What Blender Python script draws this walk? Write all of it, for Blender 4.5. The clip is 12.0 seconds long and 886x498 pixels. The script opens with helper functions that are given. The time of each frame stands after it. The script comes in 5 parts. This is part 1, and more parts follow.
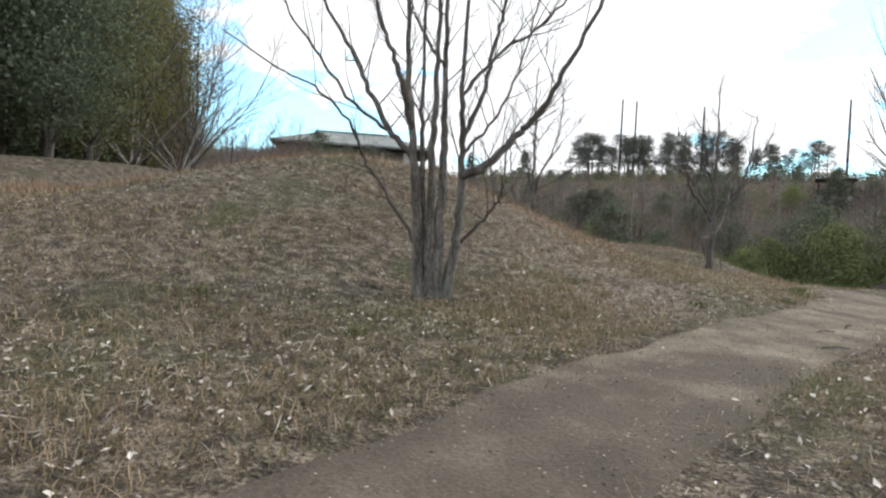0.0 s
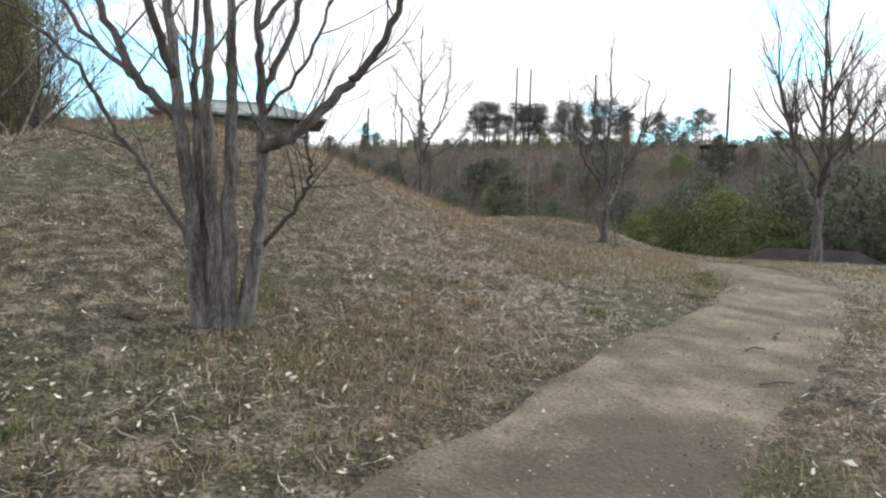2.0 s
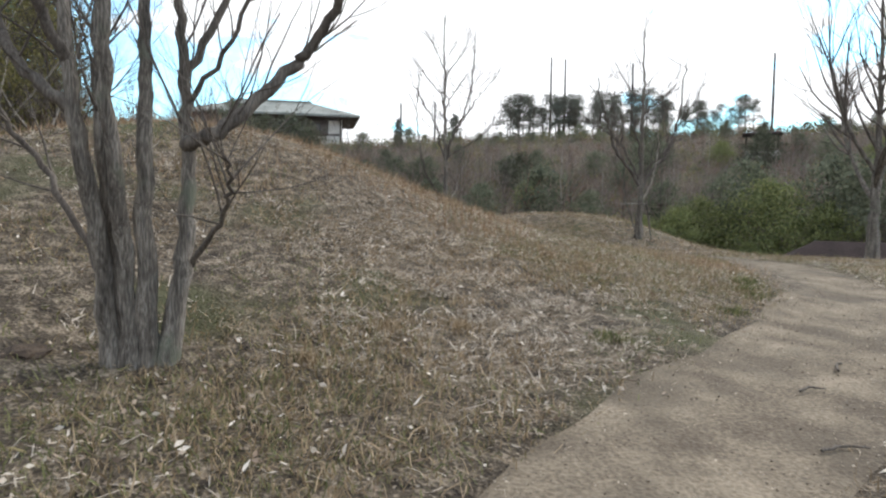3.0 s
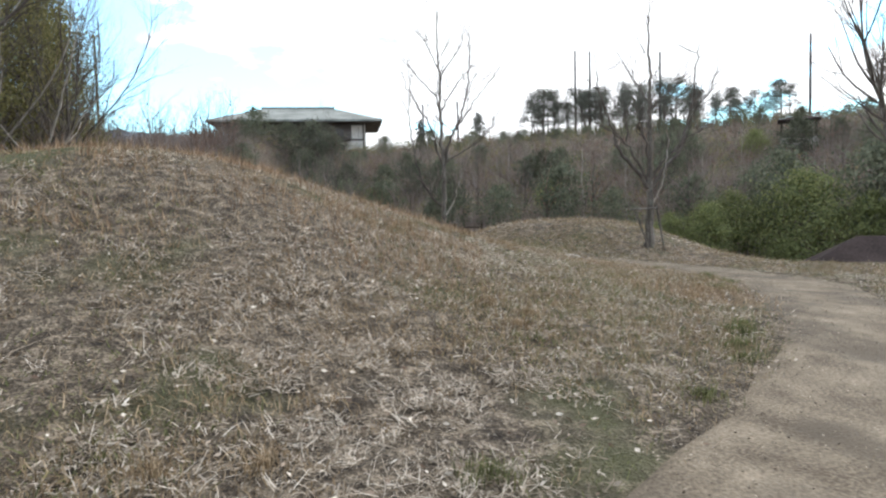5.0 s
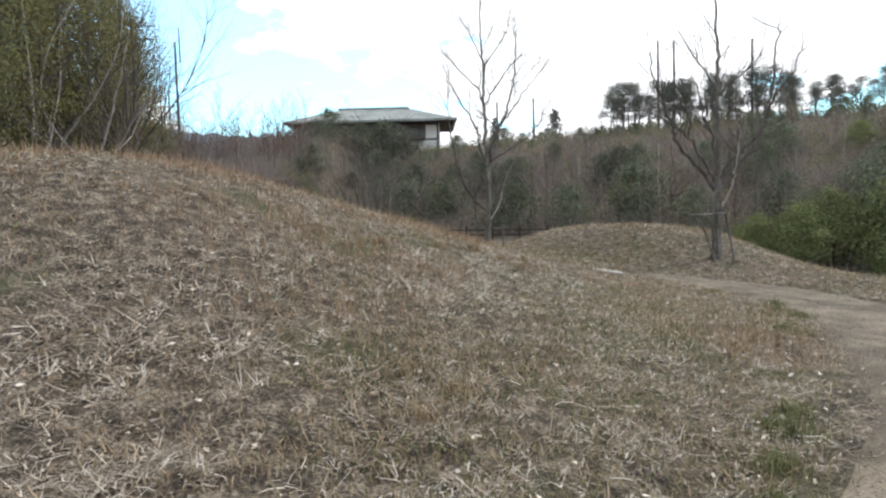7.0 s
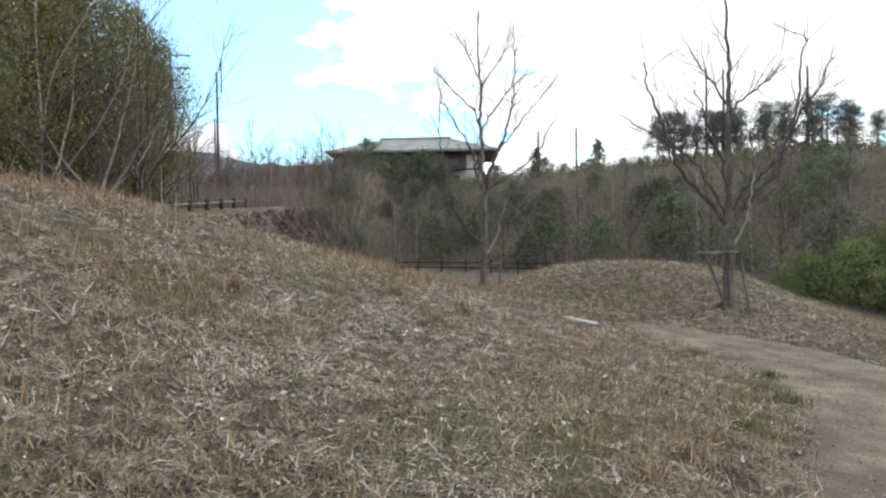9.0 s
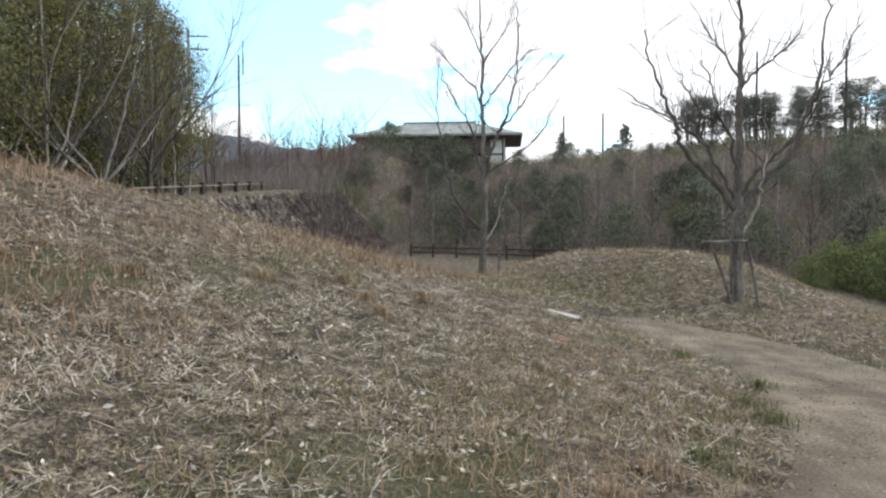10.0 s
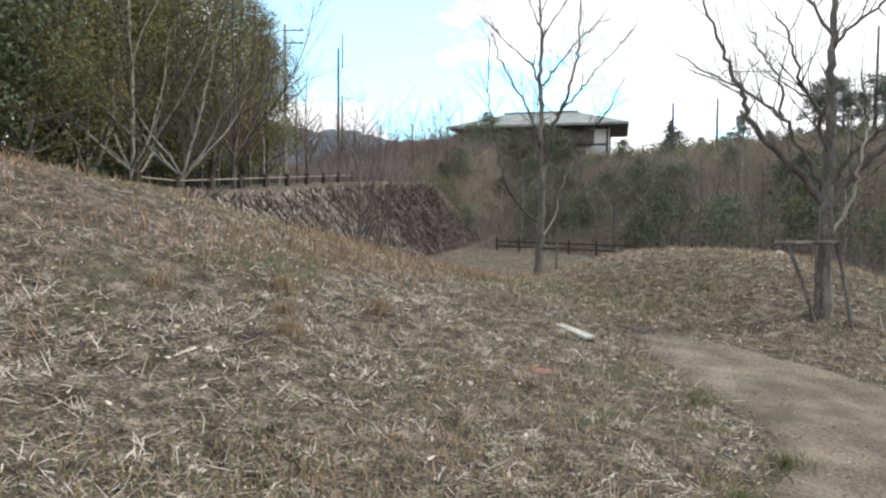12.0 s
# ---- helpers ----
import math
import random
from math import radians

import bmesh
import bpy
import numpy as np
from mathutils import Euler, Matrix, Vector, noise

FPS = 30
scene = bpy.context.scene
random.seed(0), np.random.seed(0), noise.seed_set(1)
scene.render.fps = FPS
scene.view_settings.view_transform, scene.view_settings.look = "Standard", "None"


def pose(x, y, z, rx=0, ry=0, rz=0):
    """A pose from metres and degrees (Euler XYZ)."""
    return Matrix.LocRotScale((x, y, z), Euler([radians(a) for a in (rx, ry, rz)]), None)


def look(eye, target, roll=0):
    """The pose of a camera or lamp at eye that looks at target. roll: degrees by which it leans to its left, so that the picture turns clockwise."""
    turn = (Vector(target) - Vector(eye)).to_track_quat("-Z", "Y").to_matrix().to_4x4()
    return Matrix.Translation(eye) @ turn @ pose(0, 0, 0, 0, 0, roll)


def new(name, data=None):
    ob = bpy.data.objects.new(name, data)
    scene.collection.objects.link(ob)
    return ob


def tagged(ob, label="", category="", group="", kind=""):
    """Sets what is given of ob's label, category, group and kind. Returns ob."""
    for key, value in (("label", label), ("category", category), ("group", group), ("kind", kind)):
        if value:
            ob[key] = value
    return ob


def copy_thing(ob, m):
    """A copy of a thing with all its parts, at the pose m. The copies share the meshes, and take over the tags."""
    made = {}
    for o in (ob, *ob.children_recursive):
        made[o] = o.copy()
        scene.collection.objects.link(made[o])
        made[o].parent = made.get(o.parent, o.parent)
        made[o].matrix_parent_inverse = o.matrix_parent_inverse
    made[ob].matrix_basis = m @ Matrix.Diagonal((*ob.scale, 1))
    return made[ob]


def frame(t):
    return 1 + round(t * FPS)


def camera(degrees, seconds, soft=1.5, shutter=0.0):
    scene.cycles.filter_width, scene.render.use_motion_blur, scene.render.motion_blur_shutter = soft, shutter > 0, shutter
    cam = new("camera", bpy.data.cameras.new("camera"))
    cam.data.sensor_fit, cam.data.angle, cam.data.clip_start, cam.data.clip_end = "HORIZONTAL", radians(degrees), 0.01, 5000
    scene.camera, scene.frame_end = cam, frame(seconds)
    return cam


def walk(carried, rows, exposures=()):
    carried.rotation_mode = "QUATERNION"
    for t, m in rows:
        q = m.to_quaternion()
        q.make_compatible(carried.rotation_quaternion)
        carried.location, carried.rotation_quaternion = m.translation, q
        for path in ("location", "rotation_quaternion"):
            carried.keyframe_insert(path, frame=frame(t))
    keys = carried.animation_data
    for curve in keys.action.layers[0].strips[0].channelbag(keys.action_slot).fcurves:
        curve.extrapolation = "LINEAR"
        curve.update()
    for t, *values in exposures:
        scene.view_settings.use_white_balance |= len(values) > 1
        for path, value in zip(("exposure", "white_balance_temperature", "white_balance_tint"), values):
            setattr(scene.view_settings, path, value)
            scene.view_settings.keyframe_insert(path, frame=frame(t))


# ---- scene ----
cam = camera(67.8, 12.0, 2.3)
PATH = [
    (0, (-0.015, 0.64, 1.205), (-0.021, 2.64, 1.183), 3.2),
    (0.5, (0.016, 1.287, 1.28), (0.137, 3.283, 1.26), 3.2),
    (1, (0.313, 1.898, 1.364), (0.578, 3.88, 1.327), 3.3),
    (1.5, (0.513, 2.55, 1.437), (0.733, 4.536, 1.365), 2.7),
    (2, (0.894, 3.048, 1.504), (1.183, 5.025, 1.405), 1.7),
    (2.5, (1.212, 3.611, 1.545), (1.382, 5.602, 1.444), 0.8),
    (3, (1.555, 4.141, 1.614), (1.73, 6.13, 1.497), 0.8),
    (5, (3.143, 5.959, 2.039), (3.209, 7.954, 1.92), -1.4),
    (5.5, (3.679, 6.496, 2.099), (3.765, 8.491, 1.977), -1.5),
    (6, (4.009, 7.132, 2.116), (4.099, 9.127, 1.998), -0.4),
    (6.5, (4.338, 7.737, 2.176), (4.289, 9.733, 2.057), -0.8),
    (8.5, (5.922, 10.108, 2.227), (5.598, 12.08, 2.15), -2.0),
    (9, (6.443, 10.769, 2.231), (6.107, 12.741, 2.21), -0.8),
    (9.5, (6.791, 11.445, 2.194), (6.375, 13.401, 2.152), 0.2),
    (10, (7.212, 12.002, 2.186), (6.793, 13.956, 2.123), -0.1),
    (10.5, (7.557, 12.591, 2.177), (7.092, 14.535, 2.116), -0.0),
    (11, (7.88, 13.105, 2.203), (7.372, 15.039, 2.14), -0.1),
    (11.5, (8.188, 13.616, 2.234), (7.532, 15.505, 2.169), -0.0),
    (12, (8.39, 14.22, 2.22), (7.658, 16.079, 2.133), 0.4),
]
walk(cam, [(t, look(eye, target, roll)) for t, eye, target, roll in PATH],
     [(0, 0.07, 6500, 10), (1.5, 0.13, 6500, 10), (3, 0.22, 6500, 10), (5, 0.34, 6420, 10), (6.5, 0.32, 6420, 10), (8.5, 0.18, 6420, 10), (10.5, 0.26, 6420, 10), (12, 0.33, 6500, 10)])

# ---- light ----
SUN_EL, SUN_AZ = 42.0, 60.0      # degrees; azimuth from +y towards +x
world = bpy.data.worlds.new("overcast_sky")
scene.world = world
world.use_nodes = True
wn, wl = world.node_tree.nodes, world.node_tree.links
wn.clear()
w_out, w_bg = wn.new("ShaderNodeOutputWorld"), wn.new("ShaderNodeBackground")
w_sky = wn.new("ShaderNodeTexSky")
w_sky.sky_type, w_sky.sun_disc = "NISHITA", False
w_sky.sun_elevation, w_sky.sun_rotation = radians(SUN_EL), radians(SUN_AZ)
w_sky.air_density, w_sky.dust_density, w_sky.ozone_density = 1.0, 0.4, 1.5
w_co, w_map = wn.new("ShaderNodeTexCoord"), wn.new("ShaderNodeMapping")
w_map.inputs["Scale"].default_value = (1.0, 1.0, 2.6)
w_map.inputs["Location"].default_value = (0.35, 0.1, 0.0)
w_noise, w_mix = wn.new("ShaderNodeTexNoise"), wn.new("ShaderNodeMix")
w_noise.inputs["Scale"].default_value, w_noise.inputs["Detail"].default_value, w_noise.inputs["Roughness"].default_value = 3.4, 6.0, 0.55
w_mix.data_type = "RGBA"
w_gain = wn.new("ShaderNodeMix")
w_gain.data_type, w_gain.blend_type = "RGBA", "MULTIPLY"
w_gain.inputs[0].default_value = 1.0
w_gain.inputs[7].default_value = (2.2, 3.7, 3.7, 1)
w_mix.inputs[7].default_value = (11.5, 11.7, 12.0, 1)        # cloud
wl.new(w_co.outputs["Generated"], w_map.inputs["Vector"])
wl.new(w_map.outputs["Vector"], w_noise.inputs["Vector"])


def opening(bearing, up, inner, outer):
    """How far a way in the sky lies inside a gap between the clouds."""
    d = wn.new("ShaderNodeVectorMath")
    d.operation = "DOT_PRODUCT"
    br, u = radians(bearing), radians(up)
    d.inputs[1].default_value = (math.sin(br) * math.cos(u), math.cos(br) * math.cos(u), math.sin(u))
    wl.new(w_co.outputs["Generated"], d.inputs[0])
    s = wn.new("ShaderNodeMath")
    s.operation = "MULTIPLY_ADD"
    s.inputs[1].default_value = 0.26
    wl.new(w_noise.outputs["Fac"], s.inputs[0])
    wl.new(d.outputs["Value"], s.inputs[2])
    r = wn.new("ShaderNodeMapRange")
    r.interpolation_type = "SMOOTHSTEP"
    r.inputs[1].default_value, r.inputs[2].default_value = math.cos(radians(outer)) + 0.13, math.cos(radians(inner)) + 0.13
    wl.new(s.outputs[0], r.inputs[0])
    return r.outputs[0]


w_max = None
for gap_at in ((-28, 11, 2, 11), (-15, 9, 1, 9), (30, 17, 1, 8), (-70, 30, 5, 26), (120, 35, 5, 30), (-150, 40, 6, 30)):
    value = opening(*gap_at)
    if w_max:
        mx_ = wn.new("ShaderNodeMath")
        mx_.operation = "MAXIMUM"
        wl.new(w_max, mx_.inputs[0])
        wl.new(value, mx_.inputs[1])
        value = mx_.outputs[0]
    w_max = value
w_inv = wn.new("ShaderNodeMapRange")
w_inv.inputs[3].default_value, w_inv.inputs[4].default_value = 1.0, 0.30
wl.new(w_max, w_inv.inputs[0])
wl.new(w_inv.outputs[0], w_mix.inputs[0])
wl.new(w_sky.outputs["Color"], w_gain.inputs[6])
wl.new(w_gain.outputs[2], w_mix.inputs[6])
wl.new(w_mix.outputs[2], w_bg.inputs["Color"])
w_bg.inputs["Strength"].default_value = 0.10
wl.new(w_bg.outputs["Background"], w_out.inputs["Surface"])

sun_data = bpy.data.lights.new("sun", "SUN")
sun_data.energy, sun_data.angle, sun_data.color = 2.0, radians(11), (1.0, 0.95, 0.88)
sun = new("sun", sun_data)
_az, _el = radians(SUN_AZ), radians(SUN_EL)
sun.matrix_world = look((40 * math.sin(_az), 40 * math.cos(_az), 60), (40 * math.sin(_az) - math.sin(_az) * math.cos(_el), 40 * math.cos(_az) - math.cos(_az) * math.cos(_el), 60 - math.sin(_el)))

# ---- materials ----


def rgb(c):
    return (*c, 1.0)


def material(name, dark, mid, light, scale=3.0, fine=40.0, rough=0.9, bump=0.3, bump_dist=0.02, island=0.0, stretch=(1, 1, 1), patch=None, patch_scale=0.35, patch_at=0.55, per_object=0.0, spec=0.25, see=0.0, damp=None):
    """Rough natural surface: two noises over a three-colour ramp, island or object variation, optional coloured patches."""
    m = bpy.data.materials.new(name)
    m.use_nodes = True
    n, l = m.node_tree.nodes, m.node_tree.links
    b = n["Principled BSDF"]
    b.inputs["Roughness"].default_value = rough
    b.inputs["Specular IOR Level"].default_value = spec
    co, mp = n.new("ShaderNodeTexCoord"), n.new("ShaderNodeMapping")
    mp.inputs["Scale"].default_value = stretch
    l.new(co.outputs["Object"], mp.inputs["Vector"])
    n1, n2 = n.new("ShaderNodeTexNoise"), n.new("ShaderNodeTexNoise")
    n1.inputs["Scale"].default_value, n1.inputs["Detail"].default_value = scale, 4
    n2.inputs["Scale"].default_value, n2.inputs["Detail"].default_value = fine, 3
    for k in (n1, n2):
        l.new(mp.outputs["Vector"], k.inputs["Vector"])
    add = n.new("ShaderNodeMath")
    add.operation = "MULTIPLY_ADD"
    add.inputs[1].default_value = 0.5
    half = n.new("ShaderNodeMath")
    half.operation = "MULTIPLY"
    half.inputs[1].default_value = 0.5
    l.new(n2.outputs["Fac"], half.inputs[0])
    l.new(n1.outputs["Fac"], add.inputs[0])
    l.new(half.outputs[0], add.inputs[2])
    value = add.outputs[0]
    if island:
        geo = n.new("ShaderNodeNewGeometry")
        mi = n.new("ShaderNodeMix")
        mi.inputs[0].default_value = island
        l.new(value, mi.inputs[2])
        l.new(geo.outputs["Random Per Island"], mi.inputs[3])
        value = mi.outputs[0]
    ramp = n.new("ShaderNodeValToRGB")
    e = ramp.color_ramp.elements
    e[0].position, e[0].color = 0.37 if not island else 0.15, rgb(dark)
    e[1].position, e[1].color = 0.64 if not island else 0.9, rgb(light)
    k = e.new(0.5)
    k.color = rgb(mid)
    l.new(value, ramp.inputs["Fac"])
    colour = ramp.outputs["Color"]
    if patch:
        pn, pr, pm = n.new("ShaderNodeTexNoise"), n.new("ShaderNodeValToRGB"), n.new("ShaderNodeMix")
        pn.inputs["Scale"].default_value, pn.inputs["Detail"].default_value = patch_scale, 3
        l.new(co.outputs["Object"], pn.inputs["Vector"])
        pr.color_ramp.elements[0].position, pr.color_ramp.elements[1].position = patch_at, patch_at + 0.12
        pr.color_ramp.elements[1].color = (0.85, 0.85, 0.85, 1)
        l.new(pn.outputs["Fac"], pr.inputs["Fac"])
        pm.data_type = "RGBA"
        l.new(pr.outputs["Color"], pm.inputs[0])
        l.new(colour, pm.inputs[6])
        pm.inputs[7].default_value = rgb(patch)
        colour = pm.outputs[2]
    if damp:                                    # damp earth towards the path's lower end
        sx_, mr, ad, mx = n.new("ShaderNodeSeparateXYZ"), n.new("ShaderNodeMapRange"), n.new("ShaderNodeMath"), n.new("ShaderNodeMix")
        l.new(co.outputs["Object"], sx_.inputs[0])
        ad.operation = "MULTIPLY_ADD"
        ad.inputs[1].default_value = 9.0
        l.new(n1.outputs["Fac"], ad.inputs[0])
        l.new(sx_.outputs["Y"], ad.inputs[2])
        mr.inputs[1].default_value, mr.inputs[2].default_value = 9.5, 13.0
        mr.inputs[3].default_value, mr.inputs[4].default_value = 0.62, 0.0
        l.new(ad.outputs[0], mr.inputs[0])
        mx.data_type = "RGBA"
        l.new(mr.outputs[0], mx.inputs[0])
        l.new(colour, mx.inputs[6])
        mx.inputs[7].default_value = rgb(damp)
        colour = mx.outputs[2]
    if per_object:
        oi, hs, mr = n.new("ShaderNodeObjectInfo"), n.new("ShaderNodeHueSaturation"), n.new("ShaderNodeMapRange")
        mr.inputs[3].default_value, mr.inputs[4].default_value = 1 - per_object, 1 + per_object
        l.new(oi.outputs["Random"], mr.inputs[0])
        l.new(mr.outputs[0], hs.inputs["Value"])
        l.new(colour, hs.inputs["Color"])
        colour = hs.outputs["Color"]
    l.new(colour, b.inputs["Base Color"])
    if bump:
        bp = n.new("ShaderNodeBump")
        bp.inputs["Strength"].default_value, bp.inputs["Distance"].default_value = bump, bump_dist
        l.new(add.outputs[0], bp.inputs["Height"])
        l.new(bp.outputs["Normal"], b.inputs["Normal"])
    if see:                                     # thin leaves let some light through
        tr, ms = n.new("ShaderNodeBsdfTranslucent"), n.new("ShaderNodeMixShader")
        l.new(colour, tr.inputs["Color"])
        ms.inputs[0].default_value = see
        l.new(b.outputs[0], ms.inputs[1])
        l.new(tr.outputs[0], ms.inputs[2])
        l.new(ms.outputs[0], n["Material Output"].inputs["Surface"])
    return m


M_SOIL = material("dry_turf", (0.030, 0.023, 0.018), (0.108, 0.086, 0.063), (0.36, 0.295, 0.222), 5.5, 34.0, bump=1.0, bump_dist=0.16, patch=(0.085, 0.088, 0.043), patch_scale=0.5, patch_at=0.55)
M_PATH = material("trodden_sand", (0.082, 0.064, 0.046), (0.160, 0.130, 0.095), (0.265, 0.220, 0.165), 1.9, 38.0, bump=0.7, bump_dist=0.05, patch=(0.092, 0.075, 0.056), patch_scale=0.8, patch_at=0.53, damp=(0.072, 0.057, 0.046))
M_LITTER = material("path_litter", (0.045, 0.034, 0.026), (0.14, 0.11, 0.082), (0.52, 0.45, 0.36), 1.0, 9.0, bump=0, island=0.85)
# leaf green made paler and more neutral, hillside haze put into the colour
M_SLOPE = material("hazed_slope_evergreen", (0.070, 0.080, 0.056), (0.130, 0.143, 0.100), (0.22, 0.235, 0.165), 0.5, 3.0, rough=0.7, bump=0, island=0.6, per_object=0.35, spec=0.15, see=0.45)
M_STRAW = material("straw_blades", (0.062, 0.047, 0.036), (0.32, 0.264, 0.203), (0.90, 0.82, 0.715), 1.3, 5.0, bump=0, island=0.48, spec=0.3, see=0.2)
M_WISP = material("bleached_straw", (0.20, 0.162, 0.122), (0.45, 0.385, 0.31), (0.86, 0.78, 0.68), 1.3, 5.0, bump=0, island=0.6, spec=0.3, see=0.15)
M_RUST = material("rusty_stalks", (0.13, 0.080, 0.050), (0.30, 0.200, 0.125), (0.53, 0.40, 0.275), 0.7, 4.0, bump=0, island=0.6, see=0.25)
M_OLIVE_GRASS = material("olive_stubble", (0.075, 0.064, 0.034), (0.20, 0.165, 0.085), (0.36, 0.30, 0.165), 0.6, 4.0, bump=0, island=0.6, see=0.25)
M_LEAF_PALE = material("bleached_leaves", (0.13, 0.10, 0.078), (0.36, 0.305, 0.25), (0.74, 0.68, 0.60), 0.8, 30.0, bump=0.2, island=0.9)
M_BANK = material("bank_dead_leaves", (0.085, 0.068, 0.060), (0.20, 0.165, 0.138), (0.56, 0.49, 0.42), 0.6, 3.0, bump=0, island=0.7, see=0.2)
M_BANK_DARK = material("bank_dark_litter", (0.045, 0.034, 0.032), (0.105, 0.080, 0.072), (0.25, 0.20, 0.18), 0.6, 3.0, bump=0, island=0.7, see=0.15)
M_BROWN = material("brown_stalks", (0.13, 0.094, 0.056), (0.30, 0.222, 0.138), (0.54, 0.42, 0.285), 0.5, 4.0, bump=0, island=0.6, see=0.25)
M_GREEN = material("green_blades", (0.060, 0.068, 0.032), (0.140, 0.148, 0.064), (0.28, 0.275, 0.13), 0.8, 7.0, bump=0, island=0.6, see=0.3)
M_LEAF_DEAD = material("dead_leaves", (0.16, 0.11, 0.08), (0.36, 0.29, 0.225), (0.66, 0.59, 0.50), 0.8, 9.0, bump=0, island=0.85)
M_BARK = material("grey_bark", (0.048, 0.041, 0.035), (0.130, 0.114, 0.098), (0.30, 0.27, 0.235), 2.2, 22.0, bump=1.0, bump_dist=0.03, stretch=(4, 4, 0.5), patch=(0.145, 0.155, 0.115), patch_scale=2.5, patch_at=0.57)
M_BARK_DARK = material("dark_bark", (0.055, 0.047, 0.041), (0.105, 0.090, 0.078), (0.18, 0.158, 0.138), 2.5, 26.0, bump=0.6, stretch=(3, 3, 0.5))
M_BARK_PALE = material("pale_bark", (0.18, 0.155, 0.13), (0.33, 0.295, 0.255), (0.50, 0.46, 0.41), 2.5, 26.0, bump=0.5, stretch=(3, 3, 0.6))
M_TWIG = material("twig_haze", (0.145, 0.119, 0.107), (0.235, 0.194, 0.176), (0.34, 0.287, 0.262), 0.25, 2.0, bump=0, island=0.6, see=0.3)
M_TWIG_RED = material("russet_twigs", (0.13, 0.085, 0.068), (0.225, 0.15, 0.12), (0.32, 0.225, 0.185), 0.25, 2.0, bump=0, island=0.6, see=0.25)
M_EVERGREEN = material("evergreen_leaves", (0.050, 0.066, 0.040), (0.098, 0.122, 0.072), (0.20, 0.235, 0.15), 0.5, 3.0, rough=0.55, bump=0, island=0.6, per_object=0.3, spec=0.25, see=0.4)
M_OLIVE = material("olive_leaves", (0.11, 0.108, 0.045), (0.21, 0.198, 0.082), (0.34, 0.31, 0.13), 0.4, 3.0, rough=0.65, bump=0, island=0.6, per_object=0.3, see=0.45)
M_BUSH = material("bush_leaves", (0.085, 0.105, 0.045), (0.175, 0.200, 0.082), (0.31, 0.33, 0.14), 0.5, 3.0, rough=0.65, bump=0, island=0.6, per_object=0.2, see=0.45)
# needle colour lightened and greyed to imitate haze on the far crest
M_PINE = material("hazed_pine_needles", (0.075, 0.085, 0.072), (0.135, 0.145, 0.125), (0.21, 0.22, 0.19), 0.5, 3.0, bump=0, island=0.6, per_object=0.25, see=0.5)
M_WOOD_POST = material("stained_post", (0.03, 0.022, 0.017), (0.055, 0.04, 0.03), (0.10, 0.075, 0.055), 3.0, 30.0, bump=0.4, stretch=(4, 4, 0.6))
M_WOOD_STAKE = material("weathered_stake", (0.13, 0.105, 0.08), (0.24, 0.20, 0.155), (0.38, 0.33, 0.27), 3.0, 30.0, bump=0.5, stretch=(4, 4, 0.6))
M_PLANK = material("bleached_board", (0.26, 0.24, 0.205), (0.42, 0.395, 0.35), (0.60, 0.57, 0.52), 4.0, 40.0, bump=0.4, stretch=(1, 6, 6))
M_CONCRETE = material("pole_concrete", (0.28, 0.27, 0.25), (0.40, 0.385, 0.36), (0.50, 0.49, 0.46), 1.5, 20.0, bump=0.2)
M_DARK_STEEL = material("dark_steel", (0.03, 0.03, 0.032), (0.05, 0.05, 0.052), (0.085, 0.085, 0.088), 2.0, 20.0, rough=0.6, bump=0.1)
M_ROOF_TILE = material("grey_green_roof", (0.14, 0.155, 0.145), (0.23, 0.245, 0.23), (0.33, 0.345, 0.325), 0.4, 6.0, rough=0.7, bump=0.3, stretch=(1, 1, 1))
M_PLASTER = material("white_plaster", (0.60, 0.59, 0.56), (0.72, 0.71, 0.68), (0.82, 0.81, 0.78), 0.6, 9.0, bump=0.1)
M_TIMBER = material("dark_timber", (0.035, 0.028, 0.023), (0.065, 0.052, 0.043), (0.11, 0.09, 0.075), 1.0, 12.0, bump=0.2)
M_HOUSE_WALL = material("weathered_house_wall", (0.085, 0.078, 0.074), (0.135, 0.125, 0.118), (0.20, 0.187, 0.178), 0.8, 10.0, bump=0.2)
M_HUT_ROOF = material("brown_roof", (0.020, 0.015, 0.015), (0.035, 0.026, 0.026), (0.055, 0.042, 0.040), 0.8, 12.0, rough=0.9, bump=0.3, spec=0.08)
# blue-grey stands in for distance haze over the woods
M_RIDGE = material("hazed_far_ridge", (0.058, 0.072, 0.092), (0.085, 0.100, 0.122), (0.125, 0.138, 0.160), 0.03, 0.3, bump=0.6, bump_dist=3.0)
M_BRICK = material("terracotta", (0.16, 0.085, 0.06), (0.25, 0.14, 0.10), (0.33, 0.20, 0.15), 6.0, 40.0, bump=0.4)
M_GLASS_DARK = bpy.data.materials.new("dark_window_glass")
M_GLASS_DARK.use_nodes = True
M_GLASS_DARK.node_tree.nodes["Principled BSDF"].inputs["Base Color"].default_value = (0.02, 0.022, 0.025, 1)
M_GLASS_DARK.node_tree.nodes["Principled BSDF"].inputs["Roughness"].default_value = 0.08

# ---- mesh helpers ----


def mesh_np(name, V, F, mat, smooth=False):
    """A mesh from an array of vertices and an array of faces, all with the same number of corners."""
    V, F = np.asarray(V, dtype=np.float32), np.asarray(F, dtype=np.int32)
    me = bpy.data.meshes.new(name)
    me.vertices.add(len(V))
    me.vertices.foreach_set("co", V.ravel())
    k = F.shape[1]
    me.loops.add(F.size)
    me.loops.foreach_set("vertex_index", F.ravel())
    me.polygons.add(len(F))
    me.polygons.foreach_set("loop_start", np.arange(0, F.size, k, dtype=np.int32))
    me.polygons.foreach_set("use_smooth", np.full(len(F), smooth))
    me.materials.append(mat)
    me.update(calc_edges=True)
    return me


